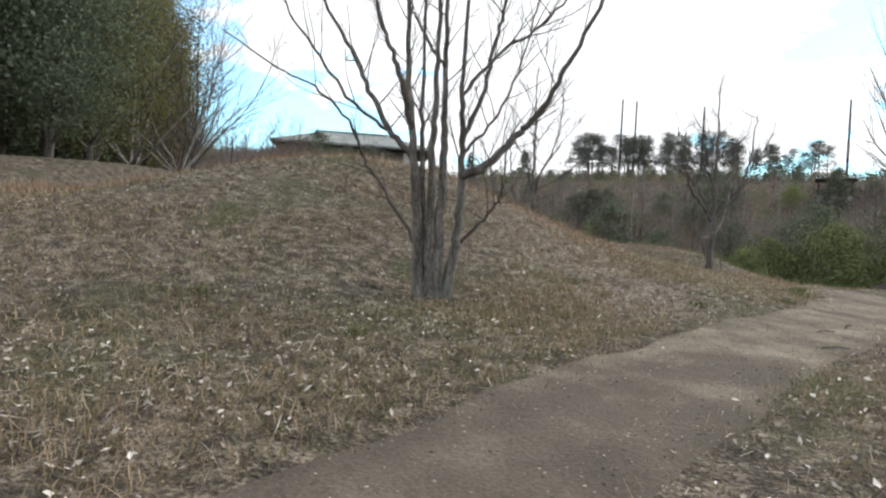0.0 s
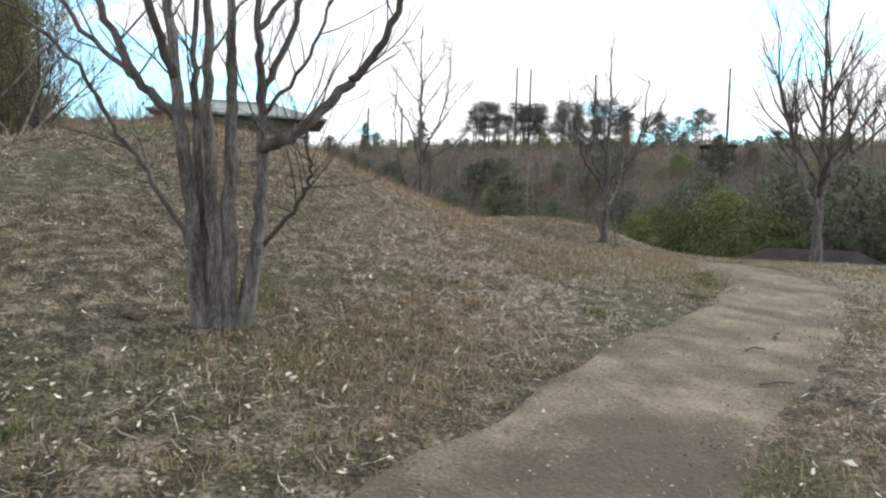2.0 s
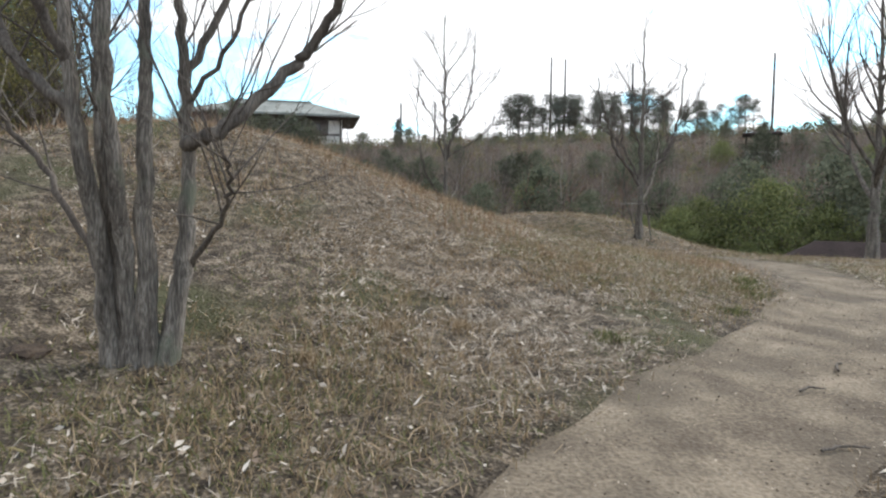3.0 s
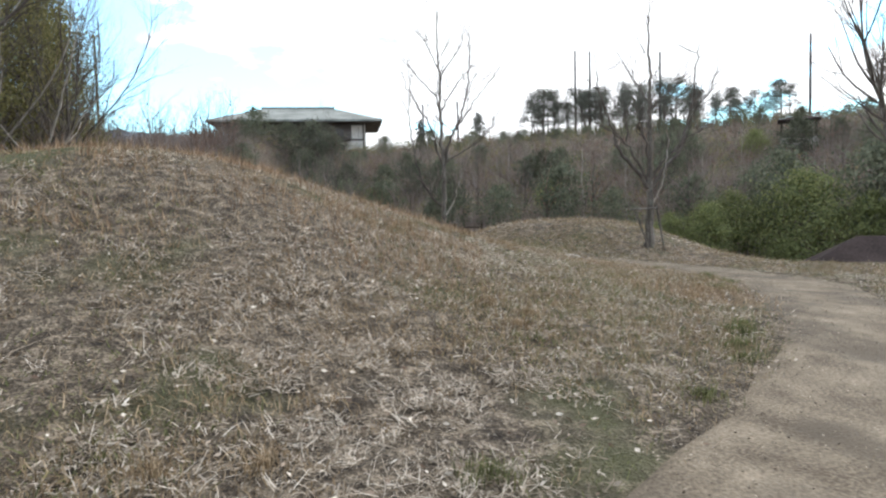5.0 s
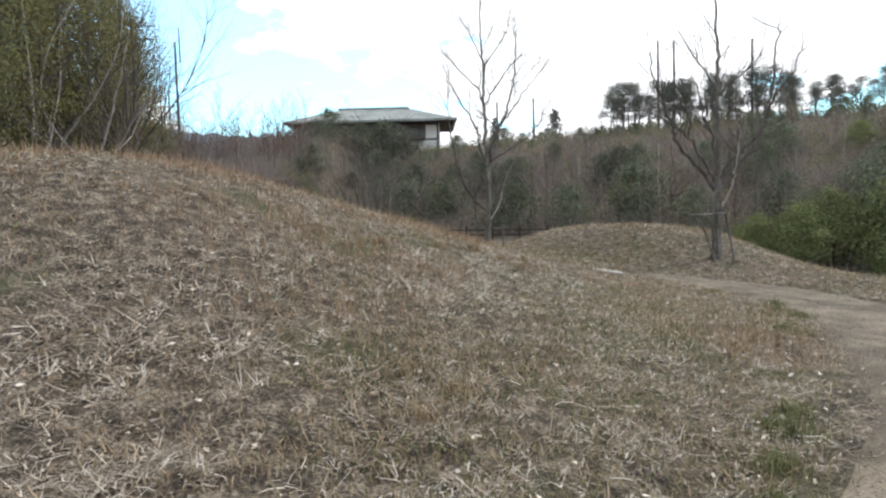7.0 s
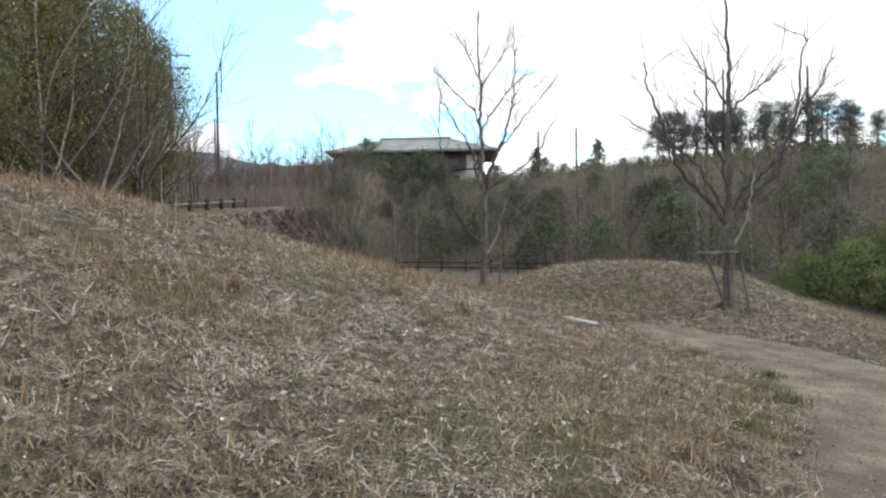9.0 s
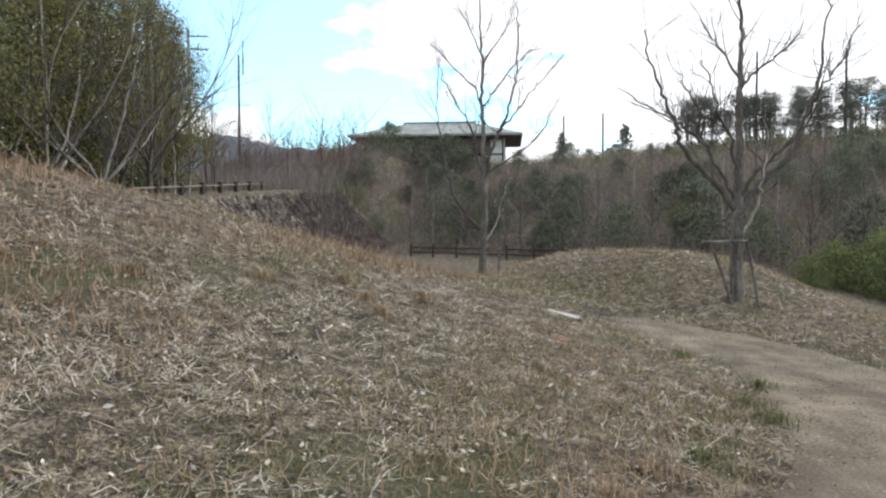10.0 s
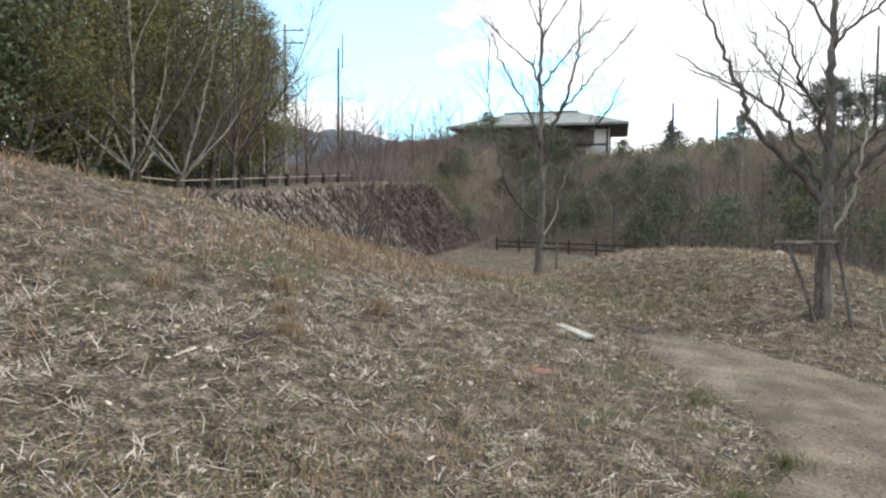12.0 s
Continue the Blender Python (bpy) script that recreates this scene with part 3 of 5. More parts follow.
def fan_tree(seed, x, y, h, fork, r, label, spread=0.55, arms=5, lean=0.0, group="bare trees", bark=M_BARK, kids=4, name="tree", depth=3, side=10, first=0.0, wob=0.08):
    """A trunk that opens at the fork into a few long curved limbs round a leader, all with fine twigs."""
    rng = random.Random(seed)
    e = thing(name, x, y, label, "tree", group, z=hz(x, y) - 0.08)
    t = Tubes()
    p, rr = limb(((0, 0, 0), (lean * 0.2, 0, fork * 0.5), (lean * 0.5, 0, fork), (lean * 0.7 + 0.08, 0.05, fork + (h - fork) * 0.35), (lean * 0.9 - 0.06, 0, fork + (h - fork) * 0.7), (lean, 0.1, h)), r, r * 0.09, rng, 5, 0.02)
    rr = [v * (0.84 if q.z > fork else 1.0) for v, q in zip(rr, p)]
    rr[0] *= 1.3
    t.add(p, rr, 9)
    t.make("trunk", bark, e)
    tw = Tubes()
    for k in range(arms):
        z = fork * rng.uniform(0.92, 1.25) + (0.10 * (h - fork) * k / arms)
        i = min(range(len(p)), key=lambda q: abs(p[q].z - z))
        a = first + k * 2 * math.pi / arms + rng.uniform(-0.25, 0.25)
        length = (h - z) * rng.uniform(0.80, 1.0)
        n = 10
        q, d = p[i].copy(), Vector((math.cos(a) * spread * 1.5, math.sin(a) * spread * 1.5, 0.8)).normalized()
        r0 = rr[i] * rng.uniform(0.58, 0.74)
        pts, rad = [q.copy()], [r0]
        for s in range(n):
            d = (d + Vector((rng.gauss(0, wob), rng.gauss(0, wob), 0.085))).normalized()
            q = q + d * (length / n)
            pts.append(q.copy())
            rad.append(r0 * (1 - 0.88 * (s + 1) / n))
        limb_t = Tubes()
        limb_t.add(pts, rad, 6)
        limb_t.make("limb", bark, e)
        for b in range(side):
            s = rng.randint(2, n)
            dd = (pts[s] - pts[s - 1]).normalized()
            o = Vector((rng.gauss(0, 1), rng.gauss(0, 1), rng.gauss(0.1, 0.5)))
            grow(tw, pts[s], dd + o * 0.5, length * rng.uniform(0.18, 0.42), rad[s] * 0.62 + 0.004, rng, depth - 1, 0.3, 0.5, kids - 1, 4, 0.10)
    for b in range(side + 4):
        s = rng.randint(int(len(p) * 0.45), len(p) - 1)
        a = rng.uniform(0, 6.28)
        grow(tw, p[s], (math.cos(a) * 0.6, math.sin(a) * 0.6, 0.8), (h - fork) * rng.uniform(0.16, 0.36), rr[s] * 0.5 + 0.004, rng, depth - 1, 0.3, 0.5, kids - 1, 4, 0.10)
    tagged(tw.make("twig_mass", M_BARK_DARK, e, "fine bare twigs"), kind="stuff")
    return e


multi_stem_tree()
slim_tree()
staked_tree()
fan_tree(45, 18.4, 25.6, 10.5, 2.2, 0.26, "leafless spreading tree on the grass beyond the path", 0.5, 5, bark=M_BARK, side=12, first=0.5)


def stake_frame(x, y, label, stakes, rail, turn=0.0):
    """Leaning poles and a short cross rail that prop a young tree."""
    e = thing("tree_stake", x, y, label, "tree stake", z=hz(x, y) - 0.03, turn=turn)
    rng = random.Random(3)
    for foot, head, z, r in stakes:
        t = Tubes()
        p, q = limb(((foot, -0.26, -0.05), ((foot + head) / 2 + 0.01, -0.27, z / 2), (head, -0.28, z)), r * 1.1, r, rng, 4, 0.005)
        t.add(p, q, 8)
        t.make("stake", M_BARK, e)
    bm = bmesh.new()
    rod(bm, (rail[0], -0.34, rail[2]), (rail[1], -0.34, rail[2] + 0.02), 0.030, 0.034, 9)
    part("rail", bm, M_BARK, e)
    return e


stake_frame(10.15, 25.95, "weathered wooden stake frame propping the leafless tree", ((-0.12, -0.56, 1.26, 0.028), (0.36, 0.10, 1.34, 0.030)), (-0.72, 0.16, 1.20))
stake_frame(4.10, 32.6, "weathered wooden prop beside the slim leafless tree", ((0.52, 0.54, 1.05, 0.04),), (0.05, 0.6, 0.92))

# saplings behind the mound
for i, (x, y, h) in enumerate(((0.2, 29.0, 4.4), (0.55, 29.3, 3.1), (-0.1, 29.6, 3.4), (-4.4, 40.1, 5.0), (-9.0, 41.0, 3.4))):
    fan_tree(60 + i, x, y, h, 0.35, 0.06, "thin leafless sapling with several stems in dry grass", 0.30, 4, group="saplings", bark=M_BARK_DARK, kids=3, name="sapling", depth=2, side=5)


# ---- trees that make up the woods, built once and copied ----
def leafy_proto(seed, h, w, mat, bark, label, clumps=120, leaves=34, lo=0.16, hi=0.34, base=0.14, droop=0.0, name="tree", category="tree"):
    rng, rs = random.Random(seed), np.random.RandomState(seed)
    e = new(name)
    tagged(e, label, category, "woodland trees")
    t = Tubes()
    p, r = limb(((0, 0, -0.4), (rng.uniform(-.2, .2), rng.uniform(-.2, .2), h * 0.3), (rng.uniform(-.4, .4), rng.uniform(-.4, .4), h * 0.65), (0, 0, h * 0.95)), 0.016 * h, 0.004 * h, rng, 5, 0.03)
    t.add(p, r, 7)
    C, N = [], []
    for k in range(clumps):
        f = base + (1 - base) * (k + 0.5) / clumps
        shape = math.sin(math.pi * min(1.0, 0.18 + 0.80 * (f - base) / (1 - base))) ** 0.7
        a = k * 2.39996 + rng.uniform(-0.5, 0.5)
        rad = w * shape * rng.uniform(0.25, 1.2)
        z = f * h + rng.uniform(-0.09, 0.09) * h
        i = min(len(p) - 1, int(f * 0.9 * (len(p) - 1)))
        c = Vector((math.cos(a) * rad, math.sin(a) * rad, z))
        if k % 3 == 0:
            t.add([p[i], (p[i] + c) / 2 + Vector((0, 0, -0.1)), c], [r[i] * 0.45, r[i] * 0.25, 0.015], 4)
        size = rng.uniform(0.35, 0.75) * (w / 2.6) * (0.55 + 0.45 * shape)
        pts = rs.normal(size=(leaves, 3)) * np.array([size, size, size * 0.62]) + np.array(c)
        pts[:, 2] -= droop * np.hypot(pts[:, 0] - c.x, pts[:, 1] - c.y)
        C.append(pts)
        N.append(pts - np.array(c) + np.array([c.x * 0.25, c.y * 0.25, size * 0.5]))
    t.make("trunk", bark, e)
    V, F = leaf_quads(np.vstack(C), lo, hi, rs, out=np.vstack(N))
    tagged(part_np("crown", V, F, mat, e, "dense leafy crown"), kind="stuff")
    return e


def bare_proto(seed, h, spread, label, twig_mat, bark):
    rng = random.Random(seed)
    e = new("tree")
    tagged(e, label, "tree", "woodland trees")
    t, tw = Tubes(), Tubes()
    p, r = limb(((0, 0, -0.4), (0.1, 0, h * 0.3), (0, 0.1, h * 0.6), (0.1, 0, h)), 0.014 * h, 0.003 * h, rng, 4, 0.04)
    t.add(p, r, 6)
    for k in range(13):
        i = rng.randint(3, len(p) - 1)
        a = k * 2.4
        grow(tw, p[i], (math.cos(a) * spread, math.sin(a) * spread, 0.8), h * rng.uniform(0.25, 0.45), r[i] * 0.6 + 0.012, rng, 2, 0.3, 0.55, 3, 4, 0.12)
    t.make("trunk", bark, e)
    tagged(tw.make("twig_mass", twig_mat, e, "fine bare twigs"), kind="stuff")
    return e


def pine_proto(seed, h):
    rng, rs = random.Random(seed), np.random.RandomState(seed)
    e = new("pine_tree")
    tagged(e, "tall dark pine with bare lower trunk on the hill crest", "tree", "crest pines")
    t, C, N = Tubes(), [], []
    p, r = limb(((0, 0, -0.5), (0.2, 0, h * 0.4), (-0.1, 0.1, h * 0.8), (0, 0, h)), 0.018 * h, 0.005 * h, rng, 5, 0.05)
    t.add(p, r, 6)
    for k in range(34):
        f = rng.uniform(0.36, 1.0)
        i = int(f * (len(p) - 1))
        a = rng.uniform(0, 6.28)
        rad = h * 0.24 * (1.2 - f) * rng.uniform(0.5, 1.4) + 0.3
        c = p[i] + Vector((math.cos(a) * rad, math.sin(a) * rad, rng.uniform(-0.3, 0.5)))
        t.add([p[i], c], [0.08, 0.03], 4)
        s = rng.uniform(0.5, 0.95)
        C.append(rs.normal(size=(56, 3)) * np.array([s, s, s * 0.5]) * 0.9 + np.array(c))
        N.append(C[-1] - np.array(c) + np.array([0, 0, 0.5 * s]))
    t.make("trunk", M_BARK_DARK, e)
    V, F = leaf_quads(np.vstack(C), 0.09, 0.22, rs, out=np.vstack(N))
    tagged(part_np("crown", V, F, M_PINE, e, "clumped needle crown"), kind="stuff")
    return e


def stand(proto, x, y, scale=1.0, turn=0.0, sink=0.1, tall=1.0):
    """Sets a copy of a tree on the ground; the first one is moved, the others are copies."""
    m = pose(x, y, hz(x, y) - sink, 0, 0, turn)
    if not proto.get("set"):
        proto["set"] = 1
        proto.scale = (scale, scale, scale * tall)
        proto.matrix_basis = m @ Matrix.Diagonal((scale, scale, scale * tall, 1))
        return proto
    ob = copy_thing(proto, m)
    ob.matrix_basis = m @ Matrix.Diagonal((scale, scale, scale * tall, 1))
    return ob


E_DARK = [leafy_proto(100 + i, 12.5, 3.4, M_EVERGREEN, M_BARK_DARK, "tall dense evergreen tree with drooping dark green leaves", 230, 84, 0.05, 0.135, 0.20, 0.45) for i in range(3)]
E_OLIVE = [leafy_proto(120 + i, 13.0, 2.9, M_OLIVE, M_BARK_DARK, "tall feathery tree with olive yellow-green foliage", 200, 90, 0.04, 0.11, 0.16, 0.3) for i in range(2)]
E_BUSH = [leafy_proto(140 + i, 4.2, 2.6, M_BUSH, M_BARK_DARK, "rounded fresh green leafy bush", 110, 95, 0.05, 0.125, 0.05, 0.1, "bush", "bush") for i in range(2)]
E_BUSHD = [leafy_proto(160 + i, 4.8, 2.4, M_SLOPE, M_BARK_DARK, "dark evergreen bush on the wooded slope", 80, 46, 0.08, 0.19, 0.06, 0.1, "bush", "bush") for i in range(2)]
E_BARE = [bare_proto(180 + i, 6.5, 0.7, "leafless brown woodland tree with hazy twigs", (M_TWIG, M_TWIG_RED, M_TWIG)[i], (M_BARK_DARK, M_BARK_DARK, M_BARK_PALE)[i]) for i in range(3)]
E_PINE = [pine_proto(200 + i, 11.0) for i in range(2)]

rng = random.Random(77)
# tall evergreens beside the road
for x, y, s, k in ((-18.5, 25.0, 1.15, 0), (-22.5, 25, 1.3, 1), (-24, 36, 1.4, 2), (-16.2, 27.3, 0.7, 2), (-27, 30, 1.5, 0), (-26, 21, 1.3, 2), (-21.5, 20.5, 1.15, 1), (-18.2, 30.3, 1.15, 1), (-22.0, 31.5, 1.35, 0)):
    stand(E_DARK[k], x, y, s, rng.uniform(0, 360))
for x, y, s, k in ((-18.2, 33.8, 1.25, 0), (-22.2, 38.4, 1.4, 1), (-22.0, 44.0, 1.35, 0), (-21.8, 46.5, 1.35, 1), (-23.2, 51, 1.2, 0), (-25.0, 56.5, 1.2, 1), (-27.4, 62, 1.05, 0), (-23.2, 57.0, 0.95, 0), (-20.2, 30.2, 1.1, 1), (-27, 47, 1.5, 1), (-31, 55, 1.35, 0), (-24.5, 42, 1.4, 0)):
    stand(E_OLIVE[k], x, y, s, rng.uniform(0, 360))
for x, y, s, k in ((-34, 24, 2.6, 0), (-33, 36, 2.6, 1), (-34, 46, 2.6, 0), (-38, 55, 2.6, 0), (-30, 17, 2.4, 1), (-36, 64, 2.2, 1)):
    stand(E_BUSHD[k], x, y, s, rng.uniform(0, 360))
rs = np.random.RandomState(88)
cx, cy = rs.uniform(-42, -19.5, 1500), rs.uniform(14, 66, 1500)
keep = cx < -17.5 - 0.42 * np.clip(cy - 34, 0, 99)
cx, cy = cx[keep], cy[keep]
w = rs.uniform(0.5, 1.5, len(cx))
C = np.stack([np.repeat(cx, 26), np.repeat(cy, 26), np.repeat(height(cx, cy) + w * 0.8, 26)], 1) + rs.normal(size=(len(cx) * 26, 3)) * np.repeat(w, 26)[:, None] * np.array([0.6, 0.6, 0.5])
V, F = leaf_quads(C, 0.10, 0.24, rs)
tagged(new("wood_undergrowth", mesh_np("wood_undergrowth", V, F, M_EVERGREEN)), "dark undergrowth beneath the tall evergreens", "undergrowth", kind="stuff")
# pale crooked many-stemmed tree in front of them
fan_tree(300, -19.2, 40.2, 14.0, 0.6, 0.25, "pale crooked leafless tree with many stems before the evergreens", 0.55, 7, group="road trees", bark=M_BARK_PALE, kids=4, side=12, wob=0.17)
fan_tree(303, -17.9, 46.6, 13.5, 1.4, 0.20, "tall leafless tree with hazy grey twigs beside the road fence", 0.40, 7, group="road trees", bark=M_BARK_DARK, side=16, wob=0.12)
fan_tree(301, -19.6, 40.9, 8.5, 0.5, 0.21, "pale leaning leafless tree before the evergreens", 0.6, 5, 5.5, group="road trees", bark=M_BARK_PALE, wob=0.17)
fan_tree(302, -21.2, 39.2, 12.5, 0.6, 0.20, "pale leafless tree with rising stems before the evergreens", 0.5, 6, group="road trees", bark=M_BARK_PALE, wob=0.17)
for i, (x, y, s) in enumerate(((-19.4, 45.5, 0.95), (-20.6, 50, 1.1), (-22.0, 55, 1.15), (-23.4, 61.5, 1.2), (-28, 70, 1.3), (-24, 74, 1.2), (-20.2, 48, 1.0), (-21.4, 52.5, 1.1), (-22.8, 58, 1.2), (-25.5, 66, 1.25))):
    stand(E_BARE[i % 3], x, y, s, i * 50)

# wooded hillside
placed = []


def slope_spot(s0, s1, x0, x1):
    while True:
        x, s = rng.uniform(x0, x1), rng.uniform(s0, s1)
        y = (s - 0.45 * x) / 0.893
        if (x < -8 - 0.1 * (y - 50) and y < 74) or y < 36 or (-38 < x < 0 and y > 108) or (16 < x < 36 and y < 52):
            continue
        if all((x - a) ** 2 + (y - b) ** 2 > 5 for a, b in placed):
            placed.append((x, y))
            return x, y


for k in range(105):
    x, y = slope_spot(57, 106, -22, 95)
    stand(E_BARE[rng.choice((0, 0, 1, 1, 2))], x, y, rng.uniform(0.45, 0.85) * (0.4 if 0.45 * x + 0.893 * y > 90 else 1), rng.uniform(0, 360))
for k in range(56):
    x, y = slope_spot(56, 100, -16, 80)
    stand(E_BUSHD[k % 2], x, y, rng.uniform(0.45, 0.9) * (0.5 if 0.45 * x + 0.893 * y > 88 else 1), rng.uniform(0, 360))
for k in range(9):
    x, y = slope_spot(60, 84, -16, 60)
    stand(E_BUSH[k % 2], x, y, rng.uniform(0.5, 0.8), rng.uniform(0, 360))
for k in range(18):
    x, y = rng.uniform(-26, 2), rng.uniform(76, 104)
    stand((E_BARE + E_BUSHD)[k % 5], x, y, rng.uniform(0.35, 0.7), rng.uniform(0, 360))
# a tall fringe at the foot of the slope
for k in range(26):
    x = -8 + k * 1.35 + rng.uniform(-0.5, 0.5)
    y = (58.5 + rng.uniform(-1.5, 2.5) - 0.45 * x) / 0.893
    stand((E_BARE + E_BUSHD)[rng.choice((0, 1, 2, 0, 3, 4))], x, y, rng.uniform(0.75, 1.05), rng.uniform(0, 360))
# fresh green thicket in front of the slope
for x, y, s, k in ((22.8, 50.5, 0.8, 0), (25.0, 51.5, 0.95, 1), (28.9, 49.2, 1.35, 0), (32.2, 47.5, 0.9, 1), (20.6, 51.5, 0.55, 1), (19.0, 50.2, 0.36, 0), (26.4, 47.5, 0.5, 1), (37.5, 41, 0.8, 1)):
    stand(E_BUSH[k], x, y, s, rng.uniform(0, 360))
for x, y, s, k in ((34, 49, 1.4, 0), (36.5, 46, 1.4, 1), (39, 44, 1.2, 0), (30, 54, 1.2, 1), (42, 42, 1.3, 0), (23.5, 55, 0.9, 1)):
    stand(E_BUSHD[k], x, y, s, rng.uniform(0, 360))
# crest pines
for k in range(60):
    x = 21 + k * 0.52 + rng.uniform(-0.8, 0.8)
    y = (107 + rng.uniform(-4, 4) - 0.45 * x) / 0.893
    stand(E_PINE[k % 2], x, y, rng.uniform(0.44, 0.70) * (1.0 if k < 42 else 0.72), rng.uniform(0, 360))
for k in range(16):
    x = 54 + k * 2.0 + rng.uniform(-0.8, 0.8)
    y = (94 + rng.uniform(-6, 4) - 0.45 * x) / 0.893
    stand(E_BARE[1 if k % 3 else 0], x, y, rng.uniform(1.3, 1.9), rng.uniform(0, 360))
for k in range(30):
    x = 8 + k * 1.9 + rng.uniform(-0.8, 0.8)
    y = (101 + rng.uniform(-4, 4) - 0.45 * x) / 0.893
    stand(E_BUSHD[k % 2], x, y, rng.uniform(0.22, 0.48), rng.uniform(0, 360))
# two small conifers on the skyline beside the house
E_CONE = [leafy_proto(240, 5.0, 0.95, M_PINE, M_BARK_DARK, "small dark conifer on the hill skyline", 70, 60, 0.06, 0.15, 0.05, 0.5, "conifer", "tree")]
for x, y, s_ in ((3.6, 118, 0.95), (13.2, 117, 1.1)):
    stand(E_CONE[0], x, y, s_, x * 30)
# bushes in front of the house
for x, y, s in ((-28, 112, 0.5), (-25, 110, 0.7), (-21.5, 108, 1.0), (-12.5, 106, 1.45), (-17, 108, 1.0), (-9.8, 105, 1.0), (-2, 108, 0.6), (5, 108, 0.6)):
    stand(E_BUSHD[int(abs(x)) % 2], x, y, s, x * 20)

# bare wood along the road and up to the ridge
for k in range(70):
    y = rng.uniform(72, 106)
    x = -17 - 0.30 * (y - 72) + rng.uniform(-16, 3)
    stand(E_BARE[k % 3], x, y, rng.uniform(0.5, 0.95) + 0.006 * (y - 72), rng.uniform(0, 360))
rs = np.random.RandomState(43)
n = 5200
sy = rs.uniform(66, 135, n)
sx = -15.5 - 0.25 * (sy - 66) - rs.uniform(0, 1, n) ** 0.8 * 30
off = (sx + 15.8) * 0.76 + (sy - 78) * 0.65                   # across the grassy strip that climbs from the bank
keep = ~((np.abs(off) < 2.3) & (sy < 93))
sx, sy = sx[keep], sy[keep]
n = len(sx)
k = 12
bx, by = np.repeat(sx, k) + rs.normal(size=n * k) * 0.3, np.repeat(sy, k) + rs.normal(size=n * k) * 0.3
bz = height(bx, by) - 0.1
hh = rs.uniform(0.6, 2.8, n * k)
a, wd = rs.uniform(0, 6.28, n * k), rs.uniform(0.012, 0.034, n * k)
V = np.stack([np.stack([bx - np.cos(a) * wd, by - np.sin(a) * wd, bz], 1), np.stack([bx + np.cos(a) * wd, by + np.sin(a) * wd, bz], 1), np.stack([bx + rs.normal(size=n * k) * 0.6, by + rs.normal(size=n * k) * 0.6, bz + hh], 1)], 1).reshape(-1, 3)
tagged(new("road_scrub", mesh_np("road_scrub", V, np.arange(len(V)).reshape(-1, 3), M_TWIG)), "grey-brown leafless scrub beside the road", "scrub", kind="stuff")

u, v = rs.uniform(-1, 18, 16000), rs.normal(0, 1.2, 16000)
bx, by = -15.8 - 0.65 * u + 0.76 * v, 78 + 0.76 * u + 0.65 * v
bz = height(bx, by) - 0.03
a = rs.uniform(0, 6.28, len(bx))
V = np.stack([np.stack([bx - np.cos(a) * 0.03, by - np.sin(a) * 0.03, bz], 1), np.stack([bx + np.cos(a) * 0.03, by + np.sin(a) * 0.03, bz], 1), np.stack([bx + rs.normal(size=len(bx)) * 0.15, by + rs.normal(size=len(bx)) * 0.15, bz + rs.uniform(0.12, 0.4, len(bx))], 1)], 1).reshape(-1, 3)
tagged(new("verge_grass", mesh_np("verge_grass", V, np.arange(len(V)).reshape(-1, 3), M_GREEN)), "yellow-green grass strip climbing above the road bank", "grass", kind="stuff")

# scrub that covers the slope
rs = np.random.RandomState(41)
n = 11000
sx, ss = rs.uniform(-30, 110, n), rs.uniform(54.5, 112, n)
sy = (ss - 0.45 * sx) / 0.893
keep = ~((sx < -7 - 0.1 * (sy - 50)) & (sy < 72)) & (sy > 34) & ~((sx > 17) & (sx < 32) & (sy < 44))
sx, sy = sx[keep], sy[keep]
k = 12
bx = np.repeat(sx, k) + rs.normal(size=len(sx) * k) * 0.25
by = np.repeat(sy, k) + rs.normal(size=len(sx) * k) * 0.25
bz = height(bx, by) - 0.1
hh = rs.uniform(0.7, 2.6, len(bx)) * (1 - 0.6 * step(84, 96, 0.45 * bx + 0.893 * by))
tx, ty = bx + rs.normal(size=len(bx)) * 0.6, by + rs.normal(size=len(bx)) * 0.6
a = rs.uniform(0, 6.28, len(bx))
wd = rs.uniform(0.008, 0.028, len(bx))
V = np.stack([np.stack([bx - np.cos(a) * wd, by - np.sin(a) * wd, bz], 1), np.stack([bx + np.cos(a) * wd, by + np.sin(a) * wd, bz], 1), np.stack([tx, ty, bz + hh], 1)], 1).reshape(-1, 3)
scrub = new("scrub", mesh_np("scrub", V, np.arange(len(V)).reshape(-1, 3), M_TWIG))
tagged(scrub, "brown leafless scrub covering the wooded hillside", "scrub", kind="stuff")

